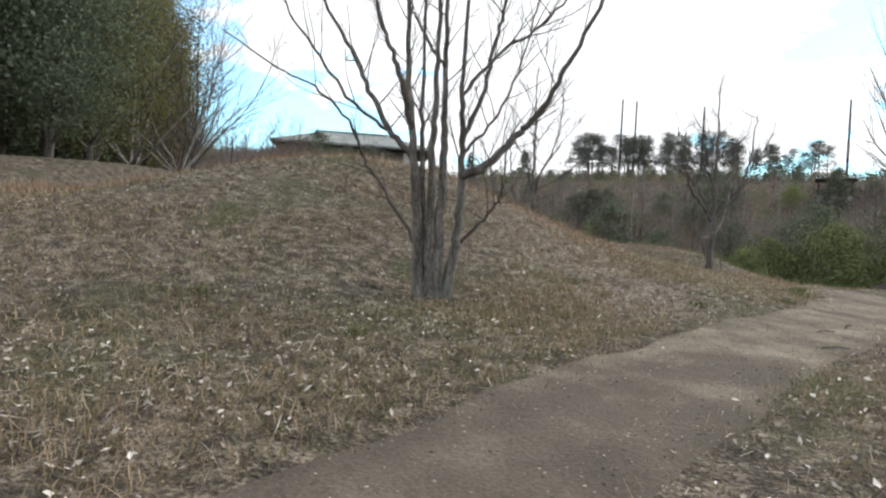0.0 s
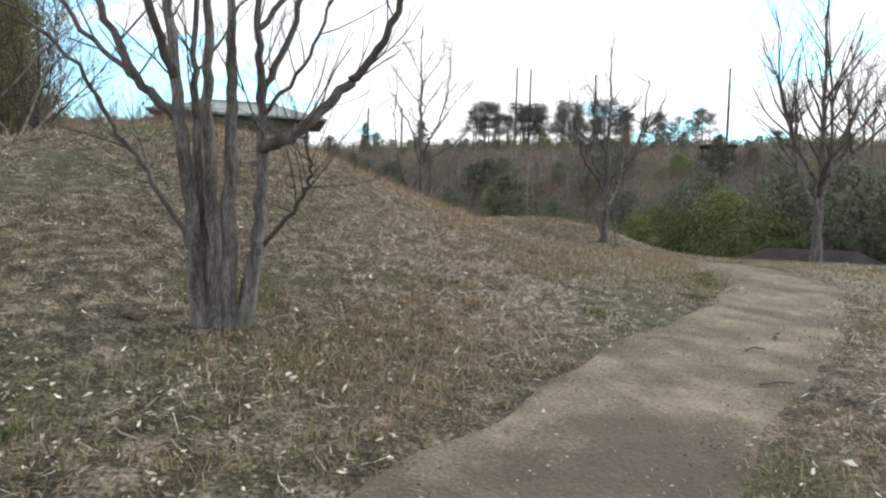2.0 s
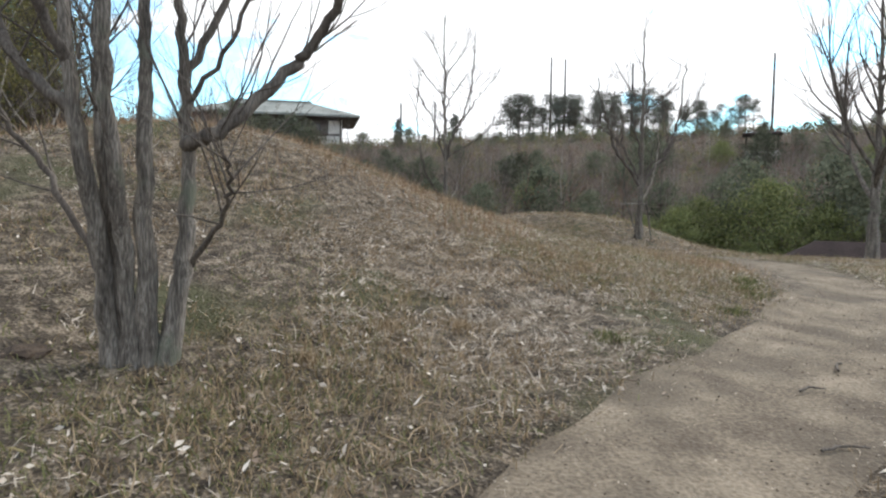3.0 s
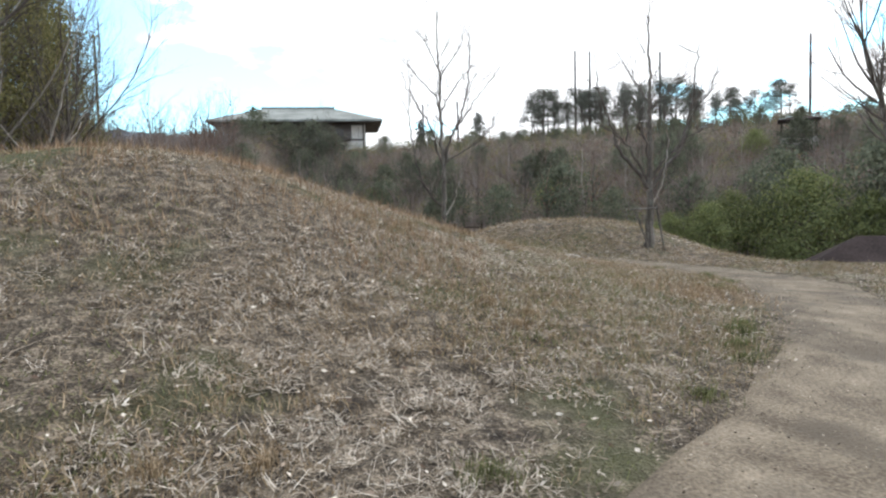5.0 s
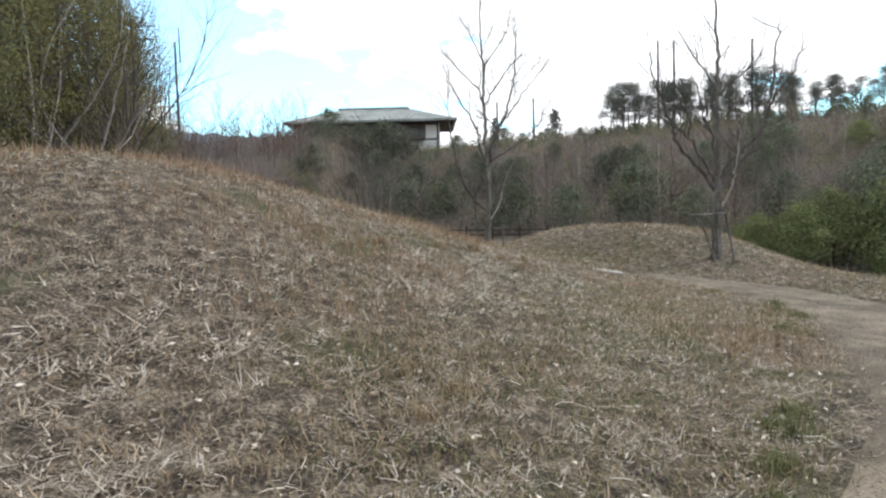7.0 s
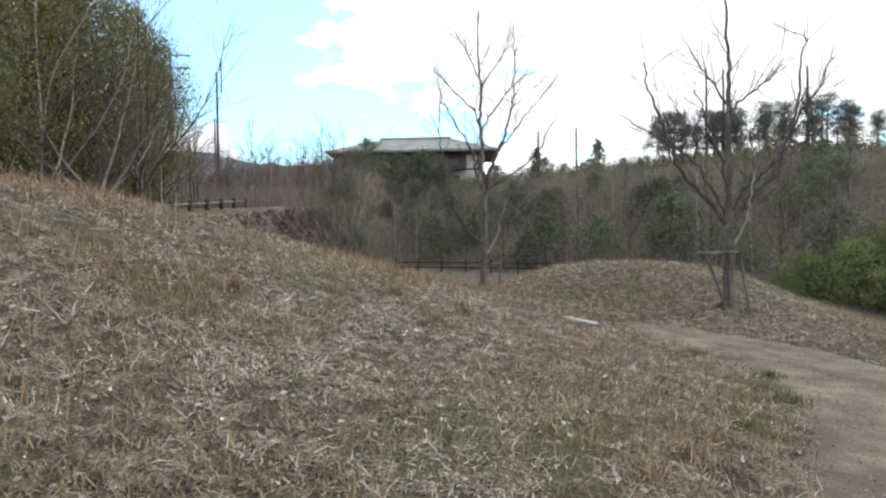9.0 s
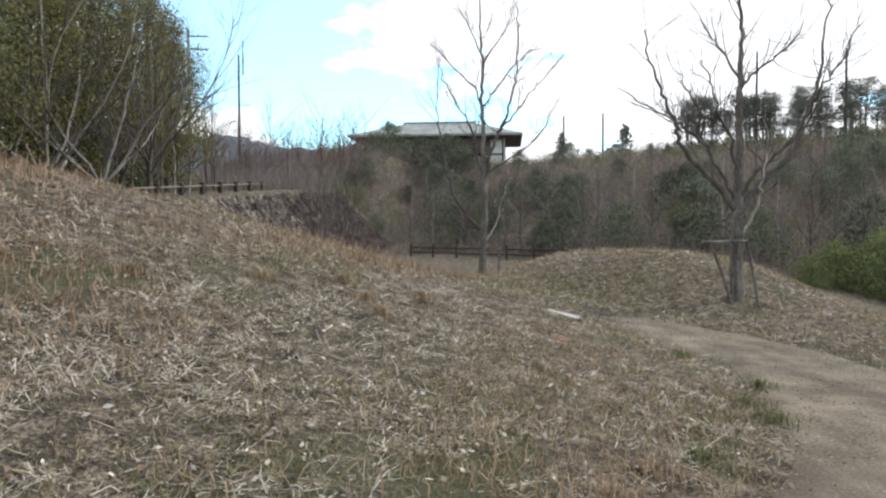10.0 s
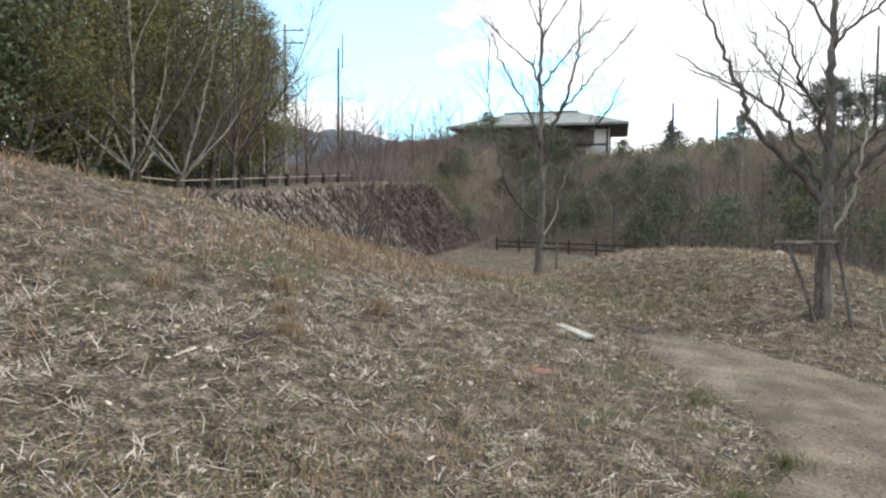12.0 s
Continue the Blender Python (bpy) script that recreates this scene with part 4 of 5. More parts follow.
# low evergreen growth among the scrub
for seed, count, mat, label in ((51, 1100, M_OLIVE, "olive and yellowed undergrowth on the hillside"), (52, 2000, M_SLOPE, "dark green undergrowth on the hillside"), (53, 1100, M_TWIG_RED, "russet dead leaves still on the hillside scrub")):
    rs = np.random.RandomState(seed)
    cx, cs = rs.uniform(-30, 110, count * 2), rs.uniform(55, 110, count * 2)
    cy = (cs - 0.45 * cx) / 0.893
    keep = ~((cx < -7 - 0.1 * (cy - 50)) & (cy < 72)) & (cy > 34) & ~((cx > 17) & (cx < 32) & (cy < 44))
    cx, cy = cx[keep][:count], cy[keep][:count]
    w = rs.uniform(0.4, 1.1, len(cx))
    C = np.stack([np.repeat(cx, 28), np.repeat(cy, 28), np.repeat(height(cx, cy) + w * 0.9, 28)], 1) + rs.normal(size=(len(cx) * 28, 3)) * np.repeat(w, 28)[:, None] * np.array([0.6, 0.6, 0.45])
    V, F = leaf_quads(C, 0.07, 0.19, rs)
    tagged(new("undergrowth", mesh_np("undergrowth", V, F, mat)), label, "undergrowth", kind="stuff")


# ---- house on the hill ----
def prism(bm, pts, faces):
    vs = [bm.verts.new(p) for p in pts]
    for f in faces:
        bm.faces.new([vs[i] for i in f])
    return bm


def hip_roof(bm, w, d, rise, thick, ridge):
    a, b, r = w / 2, d / 2, ridge / 2
    pts = [(-a, -b, 0), (a, -b, 0), (a, b, 0), (-a, b, 0), (-a, -b, thick), (a, -b, thick), (a, b, thick), (-a, b, thick), (-r, 0, rise), (r, 0, rise)]
    return prism(bm, pts, [(3, 2, 1, 0), (0, 1, 5, 4), (1, 2, 6, 5), (2, 3, 7, 6), (3, 0, 4, 7), (4, 5, 9, 8), (5, 6, 9), (6, 7, 8, 9), (7, 4, 8)])


def house():
    e = new("house")
    e.matrix_world = pose(-19.3, 132.5, 12.2, 0, 0, 6.5)
    tagged(e, "two-storey house with wide grey-green hipped roof on the hill", "house")
    W, D, H = 24.0, 11.0, 6.1
    bm = bmesh.new()
    box(bm, (W, 0.3, H), (0, -D / 2, H / 2))
    box(bm, (W, 0.3, H), (0, D / 2, H / 2))
    box(bm, (0.3, D, H), (-W / 2, 0, H / 2))
    part("wall", bm, M_HOUSE_WALL, e, "grey-brown weathered walls")
    bm = bmesh.new()
    box(bm, (0.34, D, H), (W / 2, 0, H / 2))
    box(bm, (5.0, 0.34, 2.6), (W / 2 - 2.6, -D / 2 - 0.05, 1.5))
    box(bm, (2.2, 0.34, 2.4), (W / 2 - 1.2, -D / 2 - 0.05, 4.4))
    part("wall", bm, M_PLASTER, e, "white plastered end wall")
    bm = bmesh.new()
    hip_roof(bm, W + 6.5, D + 6.0, 3.5, 0.35, 13.0)
    roof = part("roof", bm, M_ROOF_TILE, e)
    roof.location = (0, 0, H - 0.1)
    bm = bmesh.new()
    box(bm, (W + 6.0, D + 5.5, 0.12), (0, 0, H - 0.18))
    part("soffit", bm, M_TIMBER, e)
    bm = bmesh.new()
    box(bm, (13.4, 0.5, 0.4), (0, 0, H + 3.5), bevel=0.08)
    part("roof_ridge", bm, M_ROOF_TILE, e)
    bm = bmesh.new()
    hip_roof(bm, 4.2, 2.6, 0.7, 0.16, 2.0)
    low = part("porch_roof", bm, M_TIMBER, e)
    low.location = (W / 2 - 4.6, -D / 2 - 1.2, 2.8)
    for i in range(7):
        x = -10.5 + i * 3.0
        for z in (1.3, 4.3):
            bm = bmesh.new()
            box(bm, (1.7, 0.12, 1.5), (x, -D / 2 - 0.2, z), bevel=0.03)
            win = part("window", bm, M_TIMBER, e)
            for s in (-0.42, 0.42):
                bm = bmesh.new()
                box(bm, (0.72, 0.04, 1.3), (x + s, -D / 2 - 0.28, z))
                part("pane", bm, M_GLASS_DARK, win)
    for i in range(4):
        bm = bmesh.new()
        box(bm, (0.16, 0.9, 3.8), (W / 2 + 0.2, -4.4 + i * 2.9, 3.6))
        part("window", bm, M_GLASS_DARK, e)
    for x in (-11.5, -5.5, 0.5, 6.5, 11.8):
        bm = bmesh.new()
        box(bm, (0.28, 0.28, H), (x, -D / 2 - 1.6, H / 2), bevel=0.03)
        part("post", bm, M_TIMBER, e)


house()


def gazebo():
    x, y = 42.8, 74.0
    e = new("pavilion")
    e.matrix_world = pose(x, y, hz(x, y) + 0.5, 0, 0, -28) @ Matrix.Diagonal((0.66, 0.66, 0.66, 1))
    tagged(e, "open-sided dark-roofed pavilion on the hill crest", "pavilion")
    bm = bmesh.new()
    hip_roof(bm, 6.0, 4.2, 0.8, 0.22, 3.0)
    r = part("roof", bm, M_HUT_ROOF, e)
    r.location = (0, 0, 2.7)
    bm = bmesh.new()
    box(bm, (5.4, 3.8, 1.7), (0, 0, -0.8))
    part("floor_slab", bm, M_CONCRETE, e)
    for px in (-2.4, -0.8, 0.8, 2.4):
        for py in (-1.6, 1.6):
            bm = bmesh.new()
            box(bm, (0.22, 0.22, 2.75), (px, py, 1.37), bevel=0.02)
            part("post", bm, M_TIMBER, e)


gazebo()


def hut():
    x, y = 26.4, 36.3
    e = new("hut")
    z = hz(x, y)
    e.matrix_world = pose(x, y, z - 0.05, 0, 0, -32)
    tagged(e, "low hut with a dark brown hipped roof in the hollow", "hut")
    bm = bmesh.new()
    hip_roof(bm, 11.5, 8.5, 2.4, 0.22, 4.5)
    r = part("roof", bm, M_HUT_ROOF, e)
    r.location = (0, 0, 2.15)
    bm = bmesh.new()
    for s in (-1, 1):
        box(bm, (9.4, 0.14, 1.0), (0, s * 3.1, 0.4))
        box(bm, (0.14, 6.06, 1.0), (s * 4.63, 0, 0.4))
    part("wall", bm, M_PLASTER, e)
    for px in (-4.4, -2.2, 0, 2.2, 4.4):
        for py in (-2.9, 2.9):
            bm = bmesh.new()
            box(bm, (0.2, 0.2, 2.4), (px, py, 1.1), bevel=0.02)
            part("post", bm, M_TIMBER, e)


hut()


# ---- utility poles ----
def power_pole(x, y, top, dark, label, arms=1):
    z = hz(x, y)
    e = new("utility_pole")
    e.matrix_world = pose(x, y, z - 0.1, 0, 0, 20)
    tagged(e, label, "utility pole", "utility poles")
    h = top - z
    bm = bmesh.new()
    rod(bm, (0, 0, 0), (0, 0, h), 0.19, 0.12, 10)
    part("pole", bm, M_DARK_STEEL if dark else M_CONCRETE, e)
    for k in range(arms):
        bm = bmesh.new()
        box(bm, (2.0, 0.1, 0.1), (0.8, 0, h - 0.6 - 1.2 * k))
        arm = part("cross_arm", bm, M_DARK_STEEL, e)
        for s in (0.1, 0.9, 1.6):
            bm = bmesh.new()
            rod(bm, (s, 0, h - 0.55 - 1.2 * k), (s, 0, h - 0.25 - 1.2 * k), 0.06, 0.05, 6)
            part("insulator", bm, M_PLASTER, arm)
    return e


power_pole(-29.3, 68.2, 21.0, False, "grey concrete utility pole with cross arms by the road", 2)
pp = power_pole(-37.1, 91.4, 25.0, True, "tall dark utility pole with bracket by the road", 0)
bm = bmesh.new()
rod(bm, (0.55, 0, 14.5), (0.55, 0, 19.0), 0.09, 0.07, 8)
part("bracket_tube", bm, M_DARK_STEEL, pp)
power_pole(-52, 118, 24.5, True, "distant dark utility pole with transformer", 1)
for x, y, t in ((27.5, 108, 26.0), (29.5, 107, 25.6), (38.5, 102, 24.2), (56, 94, 24.5), (4, 116, 19.5), (10, 120, 20.5)):
    power_pole(x, y, t, True, "thin dark pole rising above the hill crest", 0)


# ---- post-and-rail fences ----
def fence(name, pts, post_h, label, rail_mat, post_mat, rails=1, post_w=0.16):
    e = new(name)
    x0, y0 = pts[0]
    e.matrix_world = pose(x0, y0, hz(x0, y0))
    tagged(e, label, "fence")
    loc = [Vector((x - x0, y - y0, hz(x, y) - hz(x0, y0))) for x, y in pts]
    for p in loc:
        bm = bmesh.new()
        box(bm, (post_w, post_w, post_h + 0.2), (p.x, p.y, p.z + post_h / 2 - 0.1), bevel=0.015)
        part("post", bm, post_mat, e)
    for a, b in zip(loc, loc[1:]):
        for k in range(rails):
            f = 0.72 - 0.38 * k
            bm = bmesh.new()
            rod(bm, (a.x, a.y, a.z + post_h * f), (b.x, b.y, b.z + post_h * f), 0.05, 0.05, 6)
            part("rail", bm, rail_mat, e)
    return e


fence("road_fence", [(-16.1 - 0.30 * i - 0.033 * i * i, 37.6 + 2.75 * i + 0.06 * i * i) for i in range(14)], 0.80, "low dark wooden post-and-rail fence along the road", M_WOOD_STAKE, M_WOOD_POST, 1, 0.26)
fence("rail_fence", [(-6.2 + 2.0 * i, 62.5 - 0.9 * i) for i in range(8)], 1.0, "dark wooden rail fence at the foot of the slope", M_WOOD_POST, M_WOOD_POST, 2, 0.14)

# ---- small things on the grass ----
px, py = 6.85, 22.75
plank = new("plank")
plank.matrix_world = pose(px, py, hz(px, py) + 0.03, 0, 3, -48)
tagged(plank, "bleached flat board lying in the grass beside the path", "board")
bm = bmesh.new()
box(bm, (0.80, 0.16, 0.05), (0, 0, 0.0), bevel=0.012)
part("board", bm, M_PLANK, plank)
bm = bmesh.new()
box(bm, (0.86, 0.22, 0.08), (-0.08, 0.02, -0.07), bevel=0.02)
part("base_board", bm, M_WOOD_POST, plank, "dark rotten board underneath")
bx_, by_ = 6.96, 20.42
brick = new("brick")
brick.matrix_world = pose(bx_, by_, hz(bx_, by_) - 0.005, 12, 6, 25)
tagged(brick, "broken terracotta brick half hidden in grass", "brick")
bm = bmesh.new()
box(bm, (0.22, 0.12, 0.06), (0, 0, 0.01), (0, 0, 0), 0.02)
part("block", bm, M_BRICK, brick)
for x, y, l, a in ((4.55, 8.45, 0.24, 15), (5.15, 9.0, 0.35, 50), (4.1, 7.5, 0.3, 5)):
    st = new("stick")
    st.matrix_world = pose(x, y, hz(x, y) + 0.02, 0, 0, a)
    tagged(st, "fallen dark stick lying on the sandy path", "stick", "fallen sticks")
    t = Tubes()
    p, r = limb(((-l / 2, 0, 0.01), (0, 0.03, 0.02), (l / 2, 0, 0.01)), 0.011, 0.006, random.Random(int(x * 10)), 4, 0.006)
    t.add(p, r, 6)
    t.make("wood", M_BARK_DARK, st)

stone = new("stone")
stone.matrix_world = pose(10.2, 32.6, hz(10.2, 32.6) + 0.03, 0, 0, 30)
tagged(stone, "small pale stone on top of the knoll", "stone")
bm = bmesh.new()
bmesh.ops.create_icosphere(bm, subdivisions=2, radius=0.17)
for v in bm.verts:
    v.co *= 1 + 0.4 * noise.noise(v.co * 6)
    v.co.z *= 0.7
part("rock", bm, M_CONCRETE, stone)
# clods of dark earth thrown up beside the many-stemmed tree
for x, y, s in ((-0.92, 8.85, 0.16), (-0.78, 8.35, 0.07), (-1.1, 8.1, 0.05)):
    cl = new("soil_clod")
    cl.matrix_world = pose(x, y, hz(x, y))
    tagged(cl, "small heap of dark dug earth in the grass", "earth heap", "earth heaps")
    bm = bmesh.new()
    bmesh.ops.create_icosphere(bm, subdivisions=3, radius=s)
    for v in bm.verts:
        v.co *= 1 + 0.35 * noise.noise(v.co * 14)
        v.co.z *= 0.38
    part("earth", bm, M_WOOD_POST, cl)


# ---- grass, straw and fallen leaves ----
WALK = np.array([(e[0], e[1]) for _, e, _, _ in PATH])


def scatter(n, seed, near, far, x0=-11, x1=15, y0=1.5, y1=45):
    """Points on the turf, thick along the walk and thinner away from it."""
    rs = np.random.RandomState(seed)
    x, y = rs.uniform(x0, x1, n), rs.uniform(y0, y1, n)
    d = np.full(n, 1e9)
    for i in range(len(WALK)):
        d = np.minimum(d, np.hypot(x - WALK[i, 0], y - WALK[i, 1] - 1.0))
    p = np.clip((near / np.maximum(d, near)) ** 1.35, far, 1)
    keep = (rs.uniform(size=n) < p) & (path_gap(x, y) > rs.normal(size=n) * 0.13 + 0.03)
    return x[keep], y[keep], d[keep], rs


def patchy(x, y, f, seed):
    return np.array([noise.noise(Vector((a * f, b * f, seed))) for a, b in zip(x, y)])


def blades(name, n, seed, lo, hi, wide, flat, mat, label, near=3.0, far=0.05, mask=None, grow_far=0.17):
    x, y, d, rs = scatter(n, seed, near, far)
    if mask:
        k = mask(x, y, rs)
        x, y, d = x[k], y[k], d[k]
    m = len(x)
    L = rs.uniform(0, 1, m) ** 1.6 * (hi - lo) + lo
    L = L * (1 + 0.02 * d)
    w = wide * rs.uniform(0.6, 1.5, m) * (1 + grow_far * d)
    a = rs.uniform(0, 2 * np.pi, m)
    el = np.clip(rs.normal(flat, 0.32, m), 0.02, 1.5)
    z = height(x, y)
    dx, dy = np.cos(a), np.sin(a)
    nx, ny = -dy, dx
    ox, oy, oz = dx * np.cos(el), dy * np.cos(el), np.sin(el)
    b0 = np.stack([x, y, z + rs.uniform(-0.01, 0.03, m)], 1)
    mid = b0 + np.stack([ox, oy, oz], 1) * (L * 0.55)[:, None]
    tip = b0 + np.stack([ox, oy, oz + rs.uniform(-0.4, 0.15, m)], 1) * L[:, None] + np.stack([nx, ny, 0 * nx], 1) * (rs.normal(size=m) * 0.22 * L)[:, None]
    tip[:, 2] = np.maximum(tip[:, 2], z + 0.01)
    s = np.stack([nx, ny, rs.normal(size=m) * 0.5], 1) * w[:, None]
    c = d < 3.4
    V1 = np.stack([b0 - s * 0.5, b0 + s * 0.5, mid + s * 0.45, mid - s * 0.45, tip], 1)[c].reshape(-1, 3)
    o = np.arange(c.sum())[:, None] * 5
    F1 = np.concatenate([o + np.array([[0, 1, 2]]), o + np.array([[0, 2, 3]]), o + np.array([[3, 2, 4]])], 0)
    V2 = np.stack([b0 - s * 0.6, b0 + s * 0.6, tip], 1)[~c].reshape(-1, 3)
    F2 = np.arange(len(V2)).reshape(-1, 3) + len(V1)
    ob = new(name, mesh_np(name, np.vstack([V1, V2]), np.vstack([F1, F2]), mat))
    return tagged(ob, label, "grass", kind="stuff")


def opening_turf(x, y):
    """1 on the short olive turf round the first tree, 0 on the matted straw beyond."""
    return 1 - step(8.6, 11.8, y + 0.6 * x + 0.7 * np.sin(1.3 * x))


GREEN_SPOTS = ((5.4, 18.0, 1.0), (6.3, 18.7, 0.8), (5.6, 17.2, 0.9), (4.9, 14.0, 0.7), (-3.0, 8.1, 1.0), (-2.9, 7.0, 0.7), (-0.7, 8.1, 0.7), (5.2, 15.3, 0.8), (6.4, 12.4, 0.4), (13.2, 21.0, 2.4), (14.5, 25.0, 2.4))


def spots(x, y):
    """How green the turf is by its mossy patches."""
    return np.max([np.exp(-((x - a) ** 2 + (y - b) ** 2) / (r * r)) for a, b, r in GREEN_SPOTS], axis=0)


def green_mask(x, y, rs):
    edge = path_gap(x, y)
    return (patchy(x, y, 0.45, 3.7) + 0.30 * np.exp(-(edge / 0.5) ** 2) + 0.75 * spots(x, y) + 0.5 * np.exp(-((x - 6.0) / 2.5) ** 2 - ((y - 26.8) / 1.3) ** 2)) > 0.10 + rs.uniform(-0.22, 0.25, len(x))


def stalk_mask(x, y, rs):
    return (patchy(x, y, 0.35, 9.1) + 0.6 * patchy(x, y, 3.1, 12.0) + np.maximum(0.03 * (y - 12), -0.1) + 0.25 * opening_turf(x, y)) > 0.0 + rs.uniform(-0.2, 0.3, len(x))


def olive_mask(x, y, rs):
    return patchy(x, y, 0.4, 21.0) + 0.55 * opening_turf(x, y) > 0.35 + rs.uniform(-0.25, 0.25, len(x))


def straw_mask(x, y, rs):
    thin = rs.uniform(size=len(x)) > 0.72 * opening_turf(x, y) + 0.35 * spots(x, y) + 0.5 * np.exp(-((x - 7.3) ** 2 + (y - 15.6) ** 2) / 1.6)
    return thin & (patchy(x, y, 0.55, 1.3) + 0.45 * np.exp(-((x - 3.3) ** 2 + (y - 13.4) ** 2) / 4.0) + 1.5 * patchy(x, y, 2.4, 4.4) > rs.uniform(-0.5, 0.4, len(x)))


def wisps(n, seed):
    """Small bleached bundles of straw lying every way."""
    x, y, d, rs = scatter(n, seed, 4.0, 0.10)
    k = straw_mask(x, y, rs) & straw_mask(x, y, rs) & (path_gap(x, y) > 0.2) & (y > 8.0) & (y < 24)
    x, y, d = x[k], y[k], d[k]
    q = 9
    a = np.repeat(rs.uniform(0, 6.28, len(x)), q) + rs.normal(0, 0.8, len(x) * q)
    X, Y = np.repeat(x, q) + rs.normal(0, 0.035, len(a)), np.repeat(y, q) + rs.normal(0, 0.035, len(a))
    L, w = rs.uniform(0.05, 0.21, len(a)), rs.uniform(0.0014, 0.0038, len(a)) * (1 + 0.08 * np.repeat(d, q))
    z = height(X, Y) + 0.012
    lift = rs.uniform(0.0, 0.35, len(a)) * L
    dirs, sid = np.stack([np.cos(a), np.sin(a), 0 * a], 1), np.stack([-np.sin(a), np.cos(a), 0 * a], 1) * w[:, None]
    b0 = np.stack([X, Y, z], 1)
    tip = b0 + dirs * L[:, None]
    tip[:, 2] = height(tip[:, 0], tip[:, 1]) + 0.012 + lift
    V = np.stack([b0 - sid, b0 + sid, tip + sid * 0.4, tip - sid * 0.4], 1).reshape(-1, 3)
    ob = new("straw_wisps", mesh_np("straw_wisps", V, np.arange(len(V)).reshape(-1, 4), M_WISP))
    tagged(ob, "bleached bundles of mown straw on the turf", "straw", kind="stuff")


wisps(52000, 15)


def crest_mask(x, y, rs):
    return (((x - 7.2) ** 2 + (y - 15.4) ** 2 < rs.uniform(0.2, 1.6, len(x))) & (rs.uniform(size=len(x)) < 0.35)) | (y > 13.5) & (x < 4.0 + 0.05 * (y - 14)) & (y < 34) & (patchy(x, y, 0.5, 6.2) > rs.uniform(-0.3, 0.5, len(x)))


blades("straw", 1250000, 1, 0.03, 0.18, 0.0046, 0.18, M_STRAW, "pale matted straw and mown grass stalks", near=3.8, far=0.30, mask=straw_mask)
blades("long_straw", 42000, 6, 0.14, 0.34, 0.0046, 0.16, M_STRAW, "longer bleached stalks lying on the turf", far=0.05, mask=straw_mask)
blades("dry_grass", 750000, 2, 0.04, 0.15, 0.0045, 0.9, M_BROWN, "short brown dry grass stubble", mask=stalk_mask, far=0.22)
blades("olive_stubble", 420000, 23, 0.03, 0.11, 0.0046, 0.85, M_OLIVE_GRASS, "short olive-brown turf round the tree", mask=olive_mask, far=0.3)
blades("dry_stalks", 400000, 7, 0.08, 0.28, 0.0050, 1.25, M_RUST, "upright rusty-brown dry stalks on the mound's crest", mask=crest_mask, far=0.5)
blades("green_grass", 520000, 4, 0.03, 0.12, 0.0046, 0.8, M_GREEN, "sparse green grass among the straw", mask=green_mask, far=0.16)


def sward_mask(x, y, rs):
    return rs.uniform(size=len(x)) < np.exp(-((x - 6.0) / 2.6) ** 2 - ((y - 26.9) / 1.5) ** 2) + 0.5 * np.exp(-((x + 0.2) / 1.2) ** 2 - ((y - 8.2) / 0.8) ** 2)


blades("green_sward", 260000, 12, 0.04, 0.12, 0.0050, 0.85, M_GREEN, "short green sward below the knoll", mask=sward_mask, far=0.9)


def tuft(x, y, seed, h, mat, label):
    """A clump of arching grass."""
    rs = np.random.RandomState(seed)
    e = thing("grass_tuft", x, y, label, "grass tuft", "grass tufts", z=hz(x, y) - 0.01)
    m = 170
    r, a0, a = np.abs(rs.normal(0, 0.12, m)), rs.uniform(0, 6.28, m), rs.uniform(0, 6.28, m)
    b0 = np.stack([r * np.cos(a0), r * np.sin(a0), 0 * r], 1)
    L, w = rs.uniform(0.4, 1.0, m) * h, rs.uniform(0.002, 0.0045, m)
    d = np.stack([np.cos(a), np.sin(a), 0 * a], 1)
    s = np.stack([-np.sin(a), np.cos(a), 0 * a], 1) * w[:, None]
    up = np.array([0, 0, 1.0])
    mid = b0 + up * (L * 0.7)[:, None] + d * (L * 0.2)[:, None]
    tip = b0 + up * (L * rs.uniform(0.6, 1.0, m))[:, None] + d * (L * 0.6)[:, None]
    V = np.stack([b0 - s, b0 + s, mid + s, mid - s, tip], 1).reshape(-1, 3)
    o = np.arange(m)[:, None] * 5
    F = np.concatenate([o + np.array([[0, 1, 2]]), o + np.array([[0, 2, 3]]), o + np.array([[3, 2, 4]])], 0)
    tagged(part_np("grass_clump", V, F, mat, e), kind="stuff")


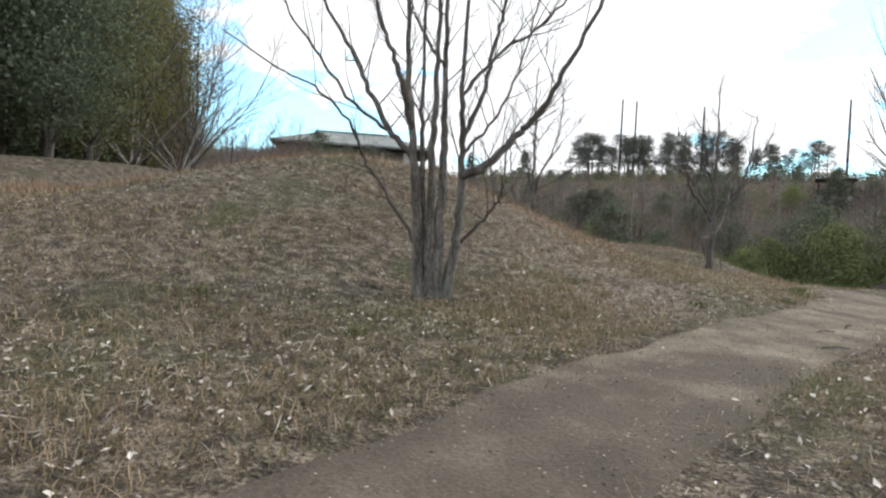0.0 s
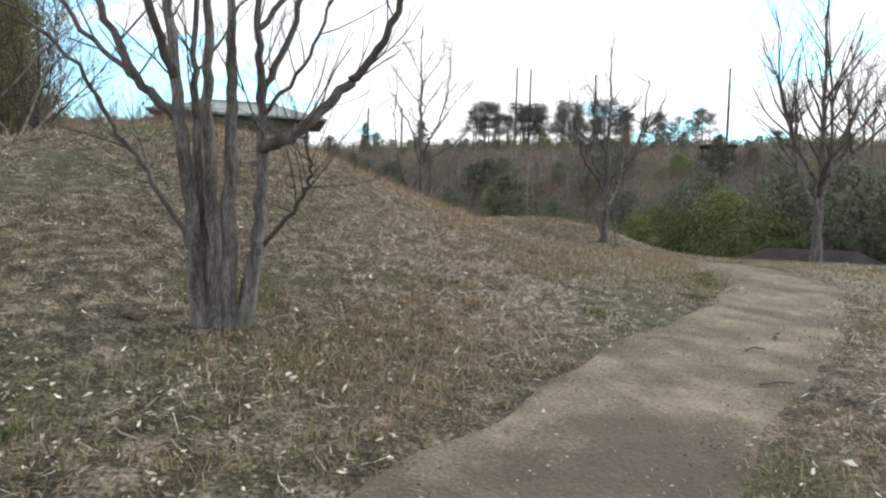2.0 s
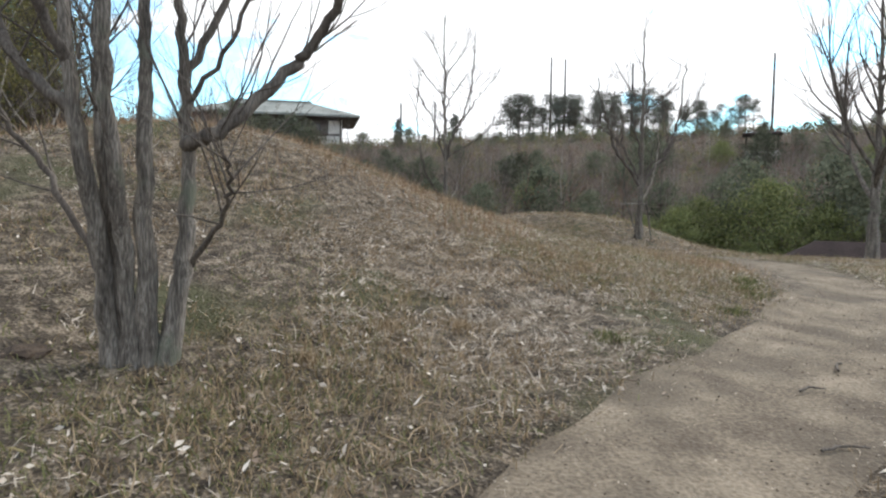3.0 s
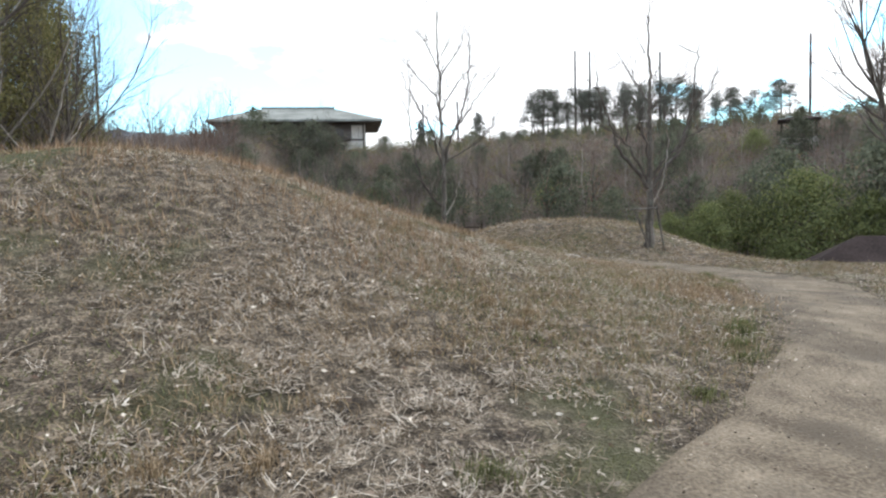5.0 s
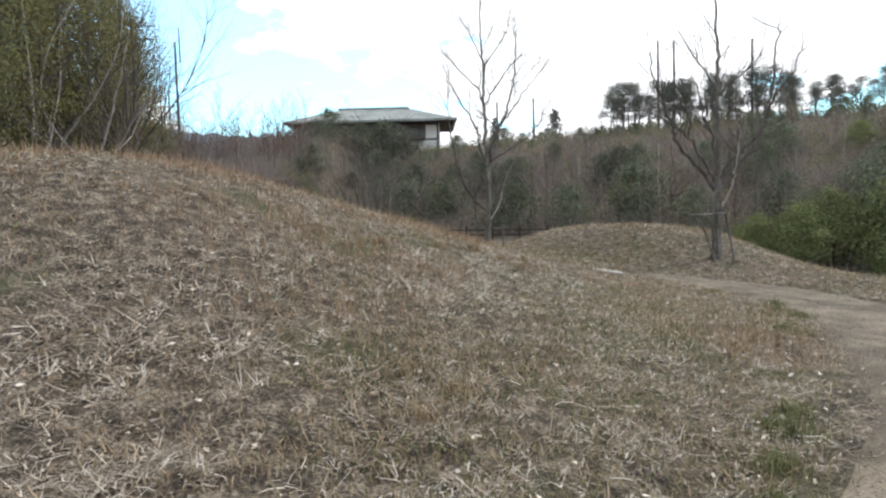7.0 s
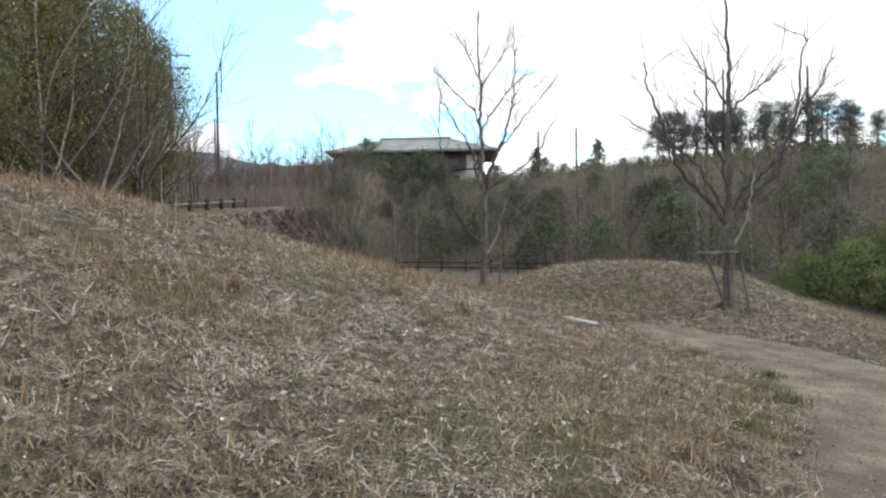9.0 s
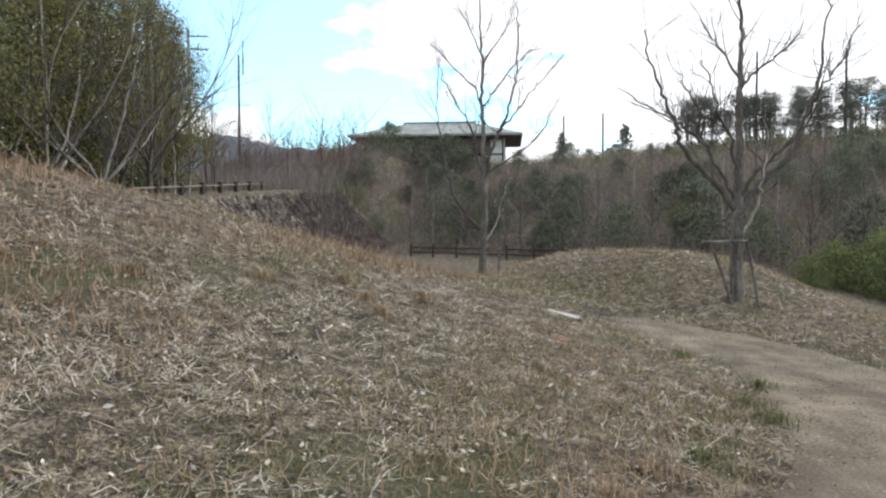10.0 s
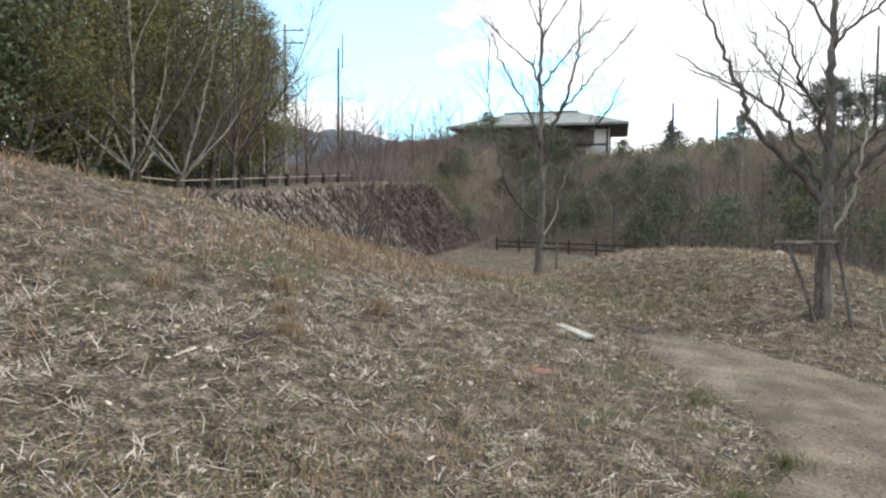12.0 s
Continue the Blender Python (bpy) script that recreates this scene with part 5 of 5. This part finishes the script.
for i, (x, y, h, k) in enumerate(((6.3, 12.35, 0.16, 0), (6.1, 11.9, 0.13, 0), (3.5, 9.65, 0.14, 0), (8.65, 18.3, 0.15, 0), (8.75, 17.9, 0.12, 0), (4.6, 19.6, 0.22, 1), (4.1, 20.3, 0.24, 1), (5.0, 20.9, 0.20, 1), (2.9, 17.6, 0.20, 1), (4.1, 12.6, 0.16, 1), (2.2, 9.7, 0.14, 1), (-0.8, 6.6, 0.12, 0), (1.0, 8.9, 0.14, 1), (8.4, 20.5, 0.12, 0), (6.6, 12.9, 0.17, 0), (6.75, 13.3, 0.15, 0), (6.45, 13.0, 0.13, 0), (7.0, 15.2, 0.17, 1), (7.35, 15.7, 0.16, 1), (7.6, 16.2, 0.15, 1), (3.9, 13.4, 0.16, 1), (4.3, 13.1, 0.15, 1), (3.6, 19.0, 0.22, 1), (4.9, 19.2, 0.2, 1), (8.0, 16.6, 0.13, 0), (-2.6, 7.6, 0.1, 0), (1.6, 9.6, 0.14, 1), (8.95, 19.2, 0.13, 0), (5.3, 10.9, 0.12, 0))):
    tuft(x, y, 400 + i, h, (M_GREEN, M_BROWN)[k], ("low green grass tuft at the path edge", "dry yellow-brown grass tuft among the straw")[k])


def bank_blades(seed, n, y0, y1, mat, label):
    """Long dead sword-shaped leaves hanging down the road bank."""
    rs = np.random.RandomState(seed)
    y = rs.uniform(y0, y1, n)
    x = -(6.5 + 0.12 * np.clip(y - 33, 0, 60)) - rs.uniform(0.2, 5.5, n)
    cl = patchy(x, y, 1.1, 5.0) > rs.uniform(-0.35, 0.25, n)
    x, y = x[cl], y[cl]
    m = len(x)
    L, w, a = rs.uniform(0.45, 1.15, m), rs.uniform(0.02, 0.055, m), rs.normal(0.0, 0.9, m)
    z = height(x, y)
    d = np.stack([np.cos(a), np.sin(a), 0 * a], 1)
    s = np.stack([-np.sin(a), np.cos(a), 0 * a], 1) * w[:, None]
    b0 = np.stack([x, y, z - 0.03], 1)
    mid = b0 + d * (L * 0.45)[:, None] + np.array([0, 0, 1.0]) * (L * rs.uniform(0.3, 0.6, m))[:, None]
    tip = b0 + d * L[:, None] + np.array([0, 0, 1.0]) * (L * rs.uniform(-0.25, 0.25, m))[:, None]
    V = np.stack([b0 - s, b0 + s, mid + s, mid - s, tip], 1).reshape(-1, 3)
    o = np.arange(m)[:, None] * 5
    F = np.concatenate([o + np.array([[0, 1, 2]]), o + np.array([[0, 2, 3]]), o + np.array([[3, 2, 4]])], 0)
    tagged(new("bank_leaves", mesh_np("bank_leaves", V, F, mat)), label, "dead leaves", kind="stuff")


bank_blades(71, 15000, 36.5, 55, M_BANK, "pale dead sword-shaped leaves hanging down the road bank")
bank_blades(72, 22000, 50, 74, M_BANK_DARK, "dark brown dead growth on the road bank")
# crumbs of leaf, bark and straw trodden into the path
rs = np.random.RandomState(19)
i = rs.randint(0, len(PATH_PTS), 14000)
f = rs.uniform(-1, 1, len(i))
f = np.sign(f) * np.abs(f) ** 0.6
P2 = PATH_PTS[i] + _n[i] * (f * PATH_HALF[i] * 1.02)[:, None] + rs.normal(0, 0.12, (len(i), 2))
k = P2[:, 1] > 1.5
P2 = P2[k]
V, F = leaf_quads(np.stack([P2[:, 0], P2[:, 1], height(P2[:, 0], P2[:, 1]) + 0.028], 1), 0.003, 0.012, rs, flat=0.92, long=2.2)
tagged(new("path_litter", mesh_np("path_litter", V, F, M_LITTER)), "crumbs of dead leaf and straw on the path", "litter", kind="stuff")
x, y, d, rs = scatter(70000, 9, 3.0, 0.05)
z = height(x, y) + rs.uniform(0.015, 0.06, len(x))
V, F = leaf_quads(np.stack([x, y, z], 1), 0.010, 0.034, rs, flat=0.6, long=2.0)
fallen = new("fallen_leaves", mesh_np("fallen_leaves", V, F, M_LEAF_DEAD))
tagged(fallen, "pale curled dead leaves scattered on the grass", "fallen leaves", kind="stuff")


def curled_leaves(n, seed):
    """Large bleached leaves, folded along the midrib and curled at the tip."""
    x, y, d, rs = scatter(n, seed, 2.6, 0.03)
    edge = path_gap(x, y)
    k = (rs.uniform(size=len(x)) < np.clip(opening_turf(x, y) * 0.85 + 0.05 + 0.25 * np.exp(-(edge / 0.5) ** 2), 0, 1)) & (y < 22) & (patchy(x, y, 0.9, 31.0) > rs.uniform(-0.5, 0.35, len(x)))
    x, y = x[k], y[k]
    m = len(x)
    L, a = rs.uniform(0.025, 0.075, m), rs.uniform(0, 6.28, m)
    w, fold, curl, tilt = L * rs.uniform(0.12, 0.34, m), rs.uniform(0.1, 0.9, m), rs.uniform(0.0, 0.7, m), rs.normal(0, 0.35, m)
    d, s = np.stack([np.cos(a), np.sin(a), tilt], 1), np.stack([-np.sin(a), np.cos(a), rs.normal(0, 0.3, m)], 1)
    up = np.array([0, 0, 1.0])
    c = np.stack([x, y, height(x, y) + rs.uniform(0.025, 0.07, m)], 1)
    base = c - d * (L / 2)[:, None]
    tip = c + d * (L / 2)[:, None] + up * (curl * L * 0.6)[:, None]
    lift = up * (fold * w)[:, None]
    V = np.stack([base, c + s * w[:, None] + lift, tip, c - s * w[:, None] + lift, c], 1).reshape(-1, 3)
    o = np.arange(m)[:, None] * 5
    F = np.concatenate([o + np.array([[0, 4, 1]]), o + np.array([[4, 2, 1]]), o + np.array([[0, 3, 4]]), o + np.array([[4, 3, 2]])], 0)
    tagged(new("curled_leaves", mesh_np("curled_leaves", V, F, M_LEAF_PALE)), "large bleached curled leaves lying on the turf", "fallen leaves", kind="stuff")


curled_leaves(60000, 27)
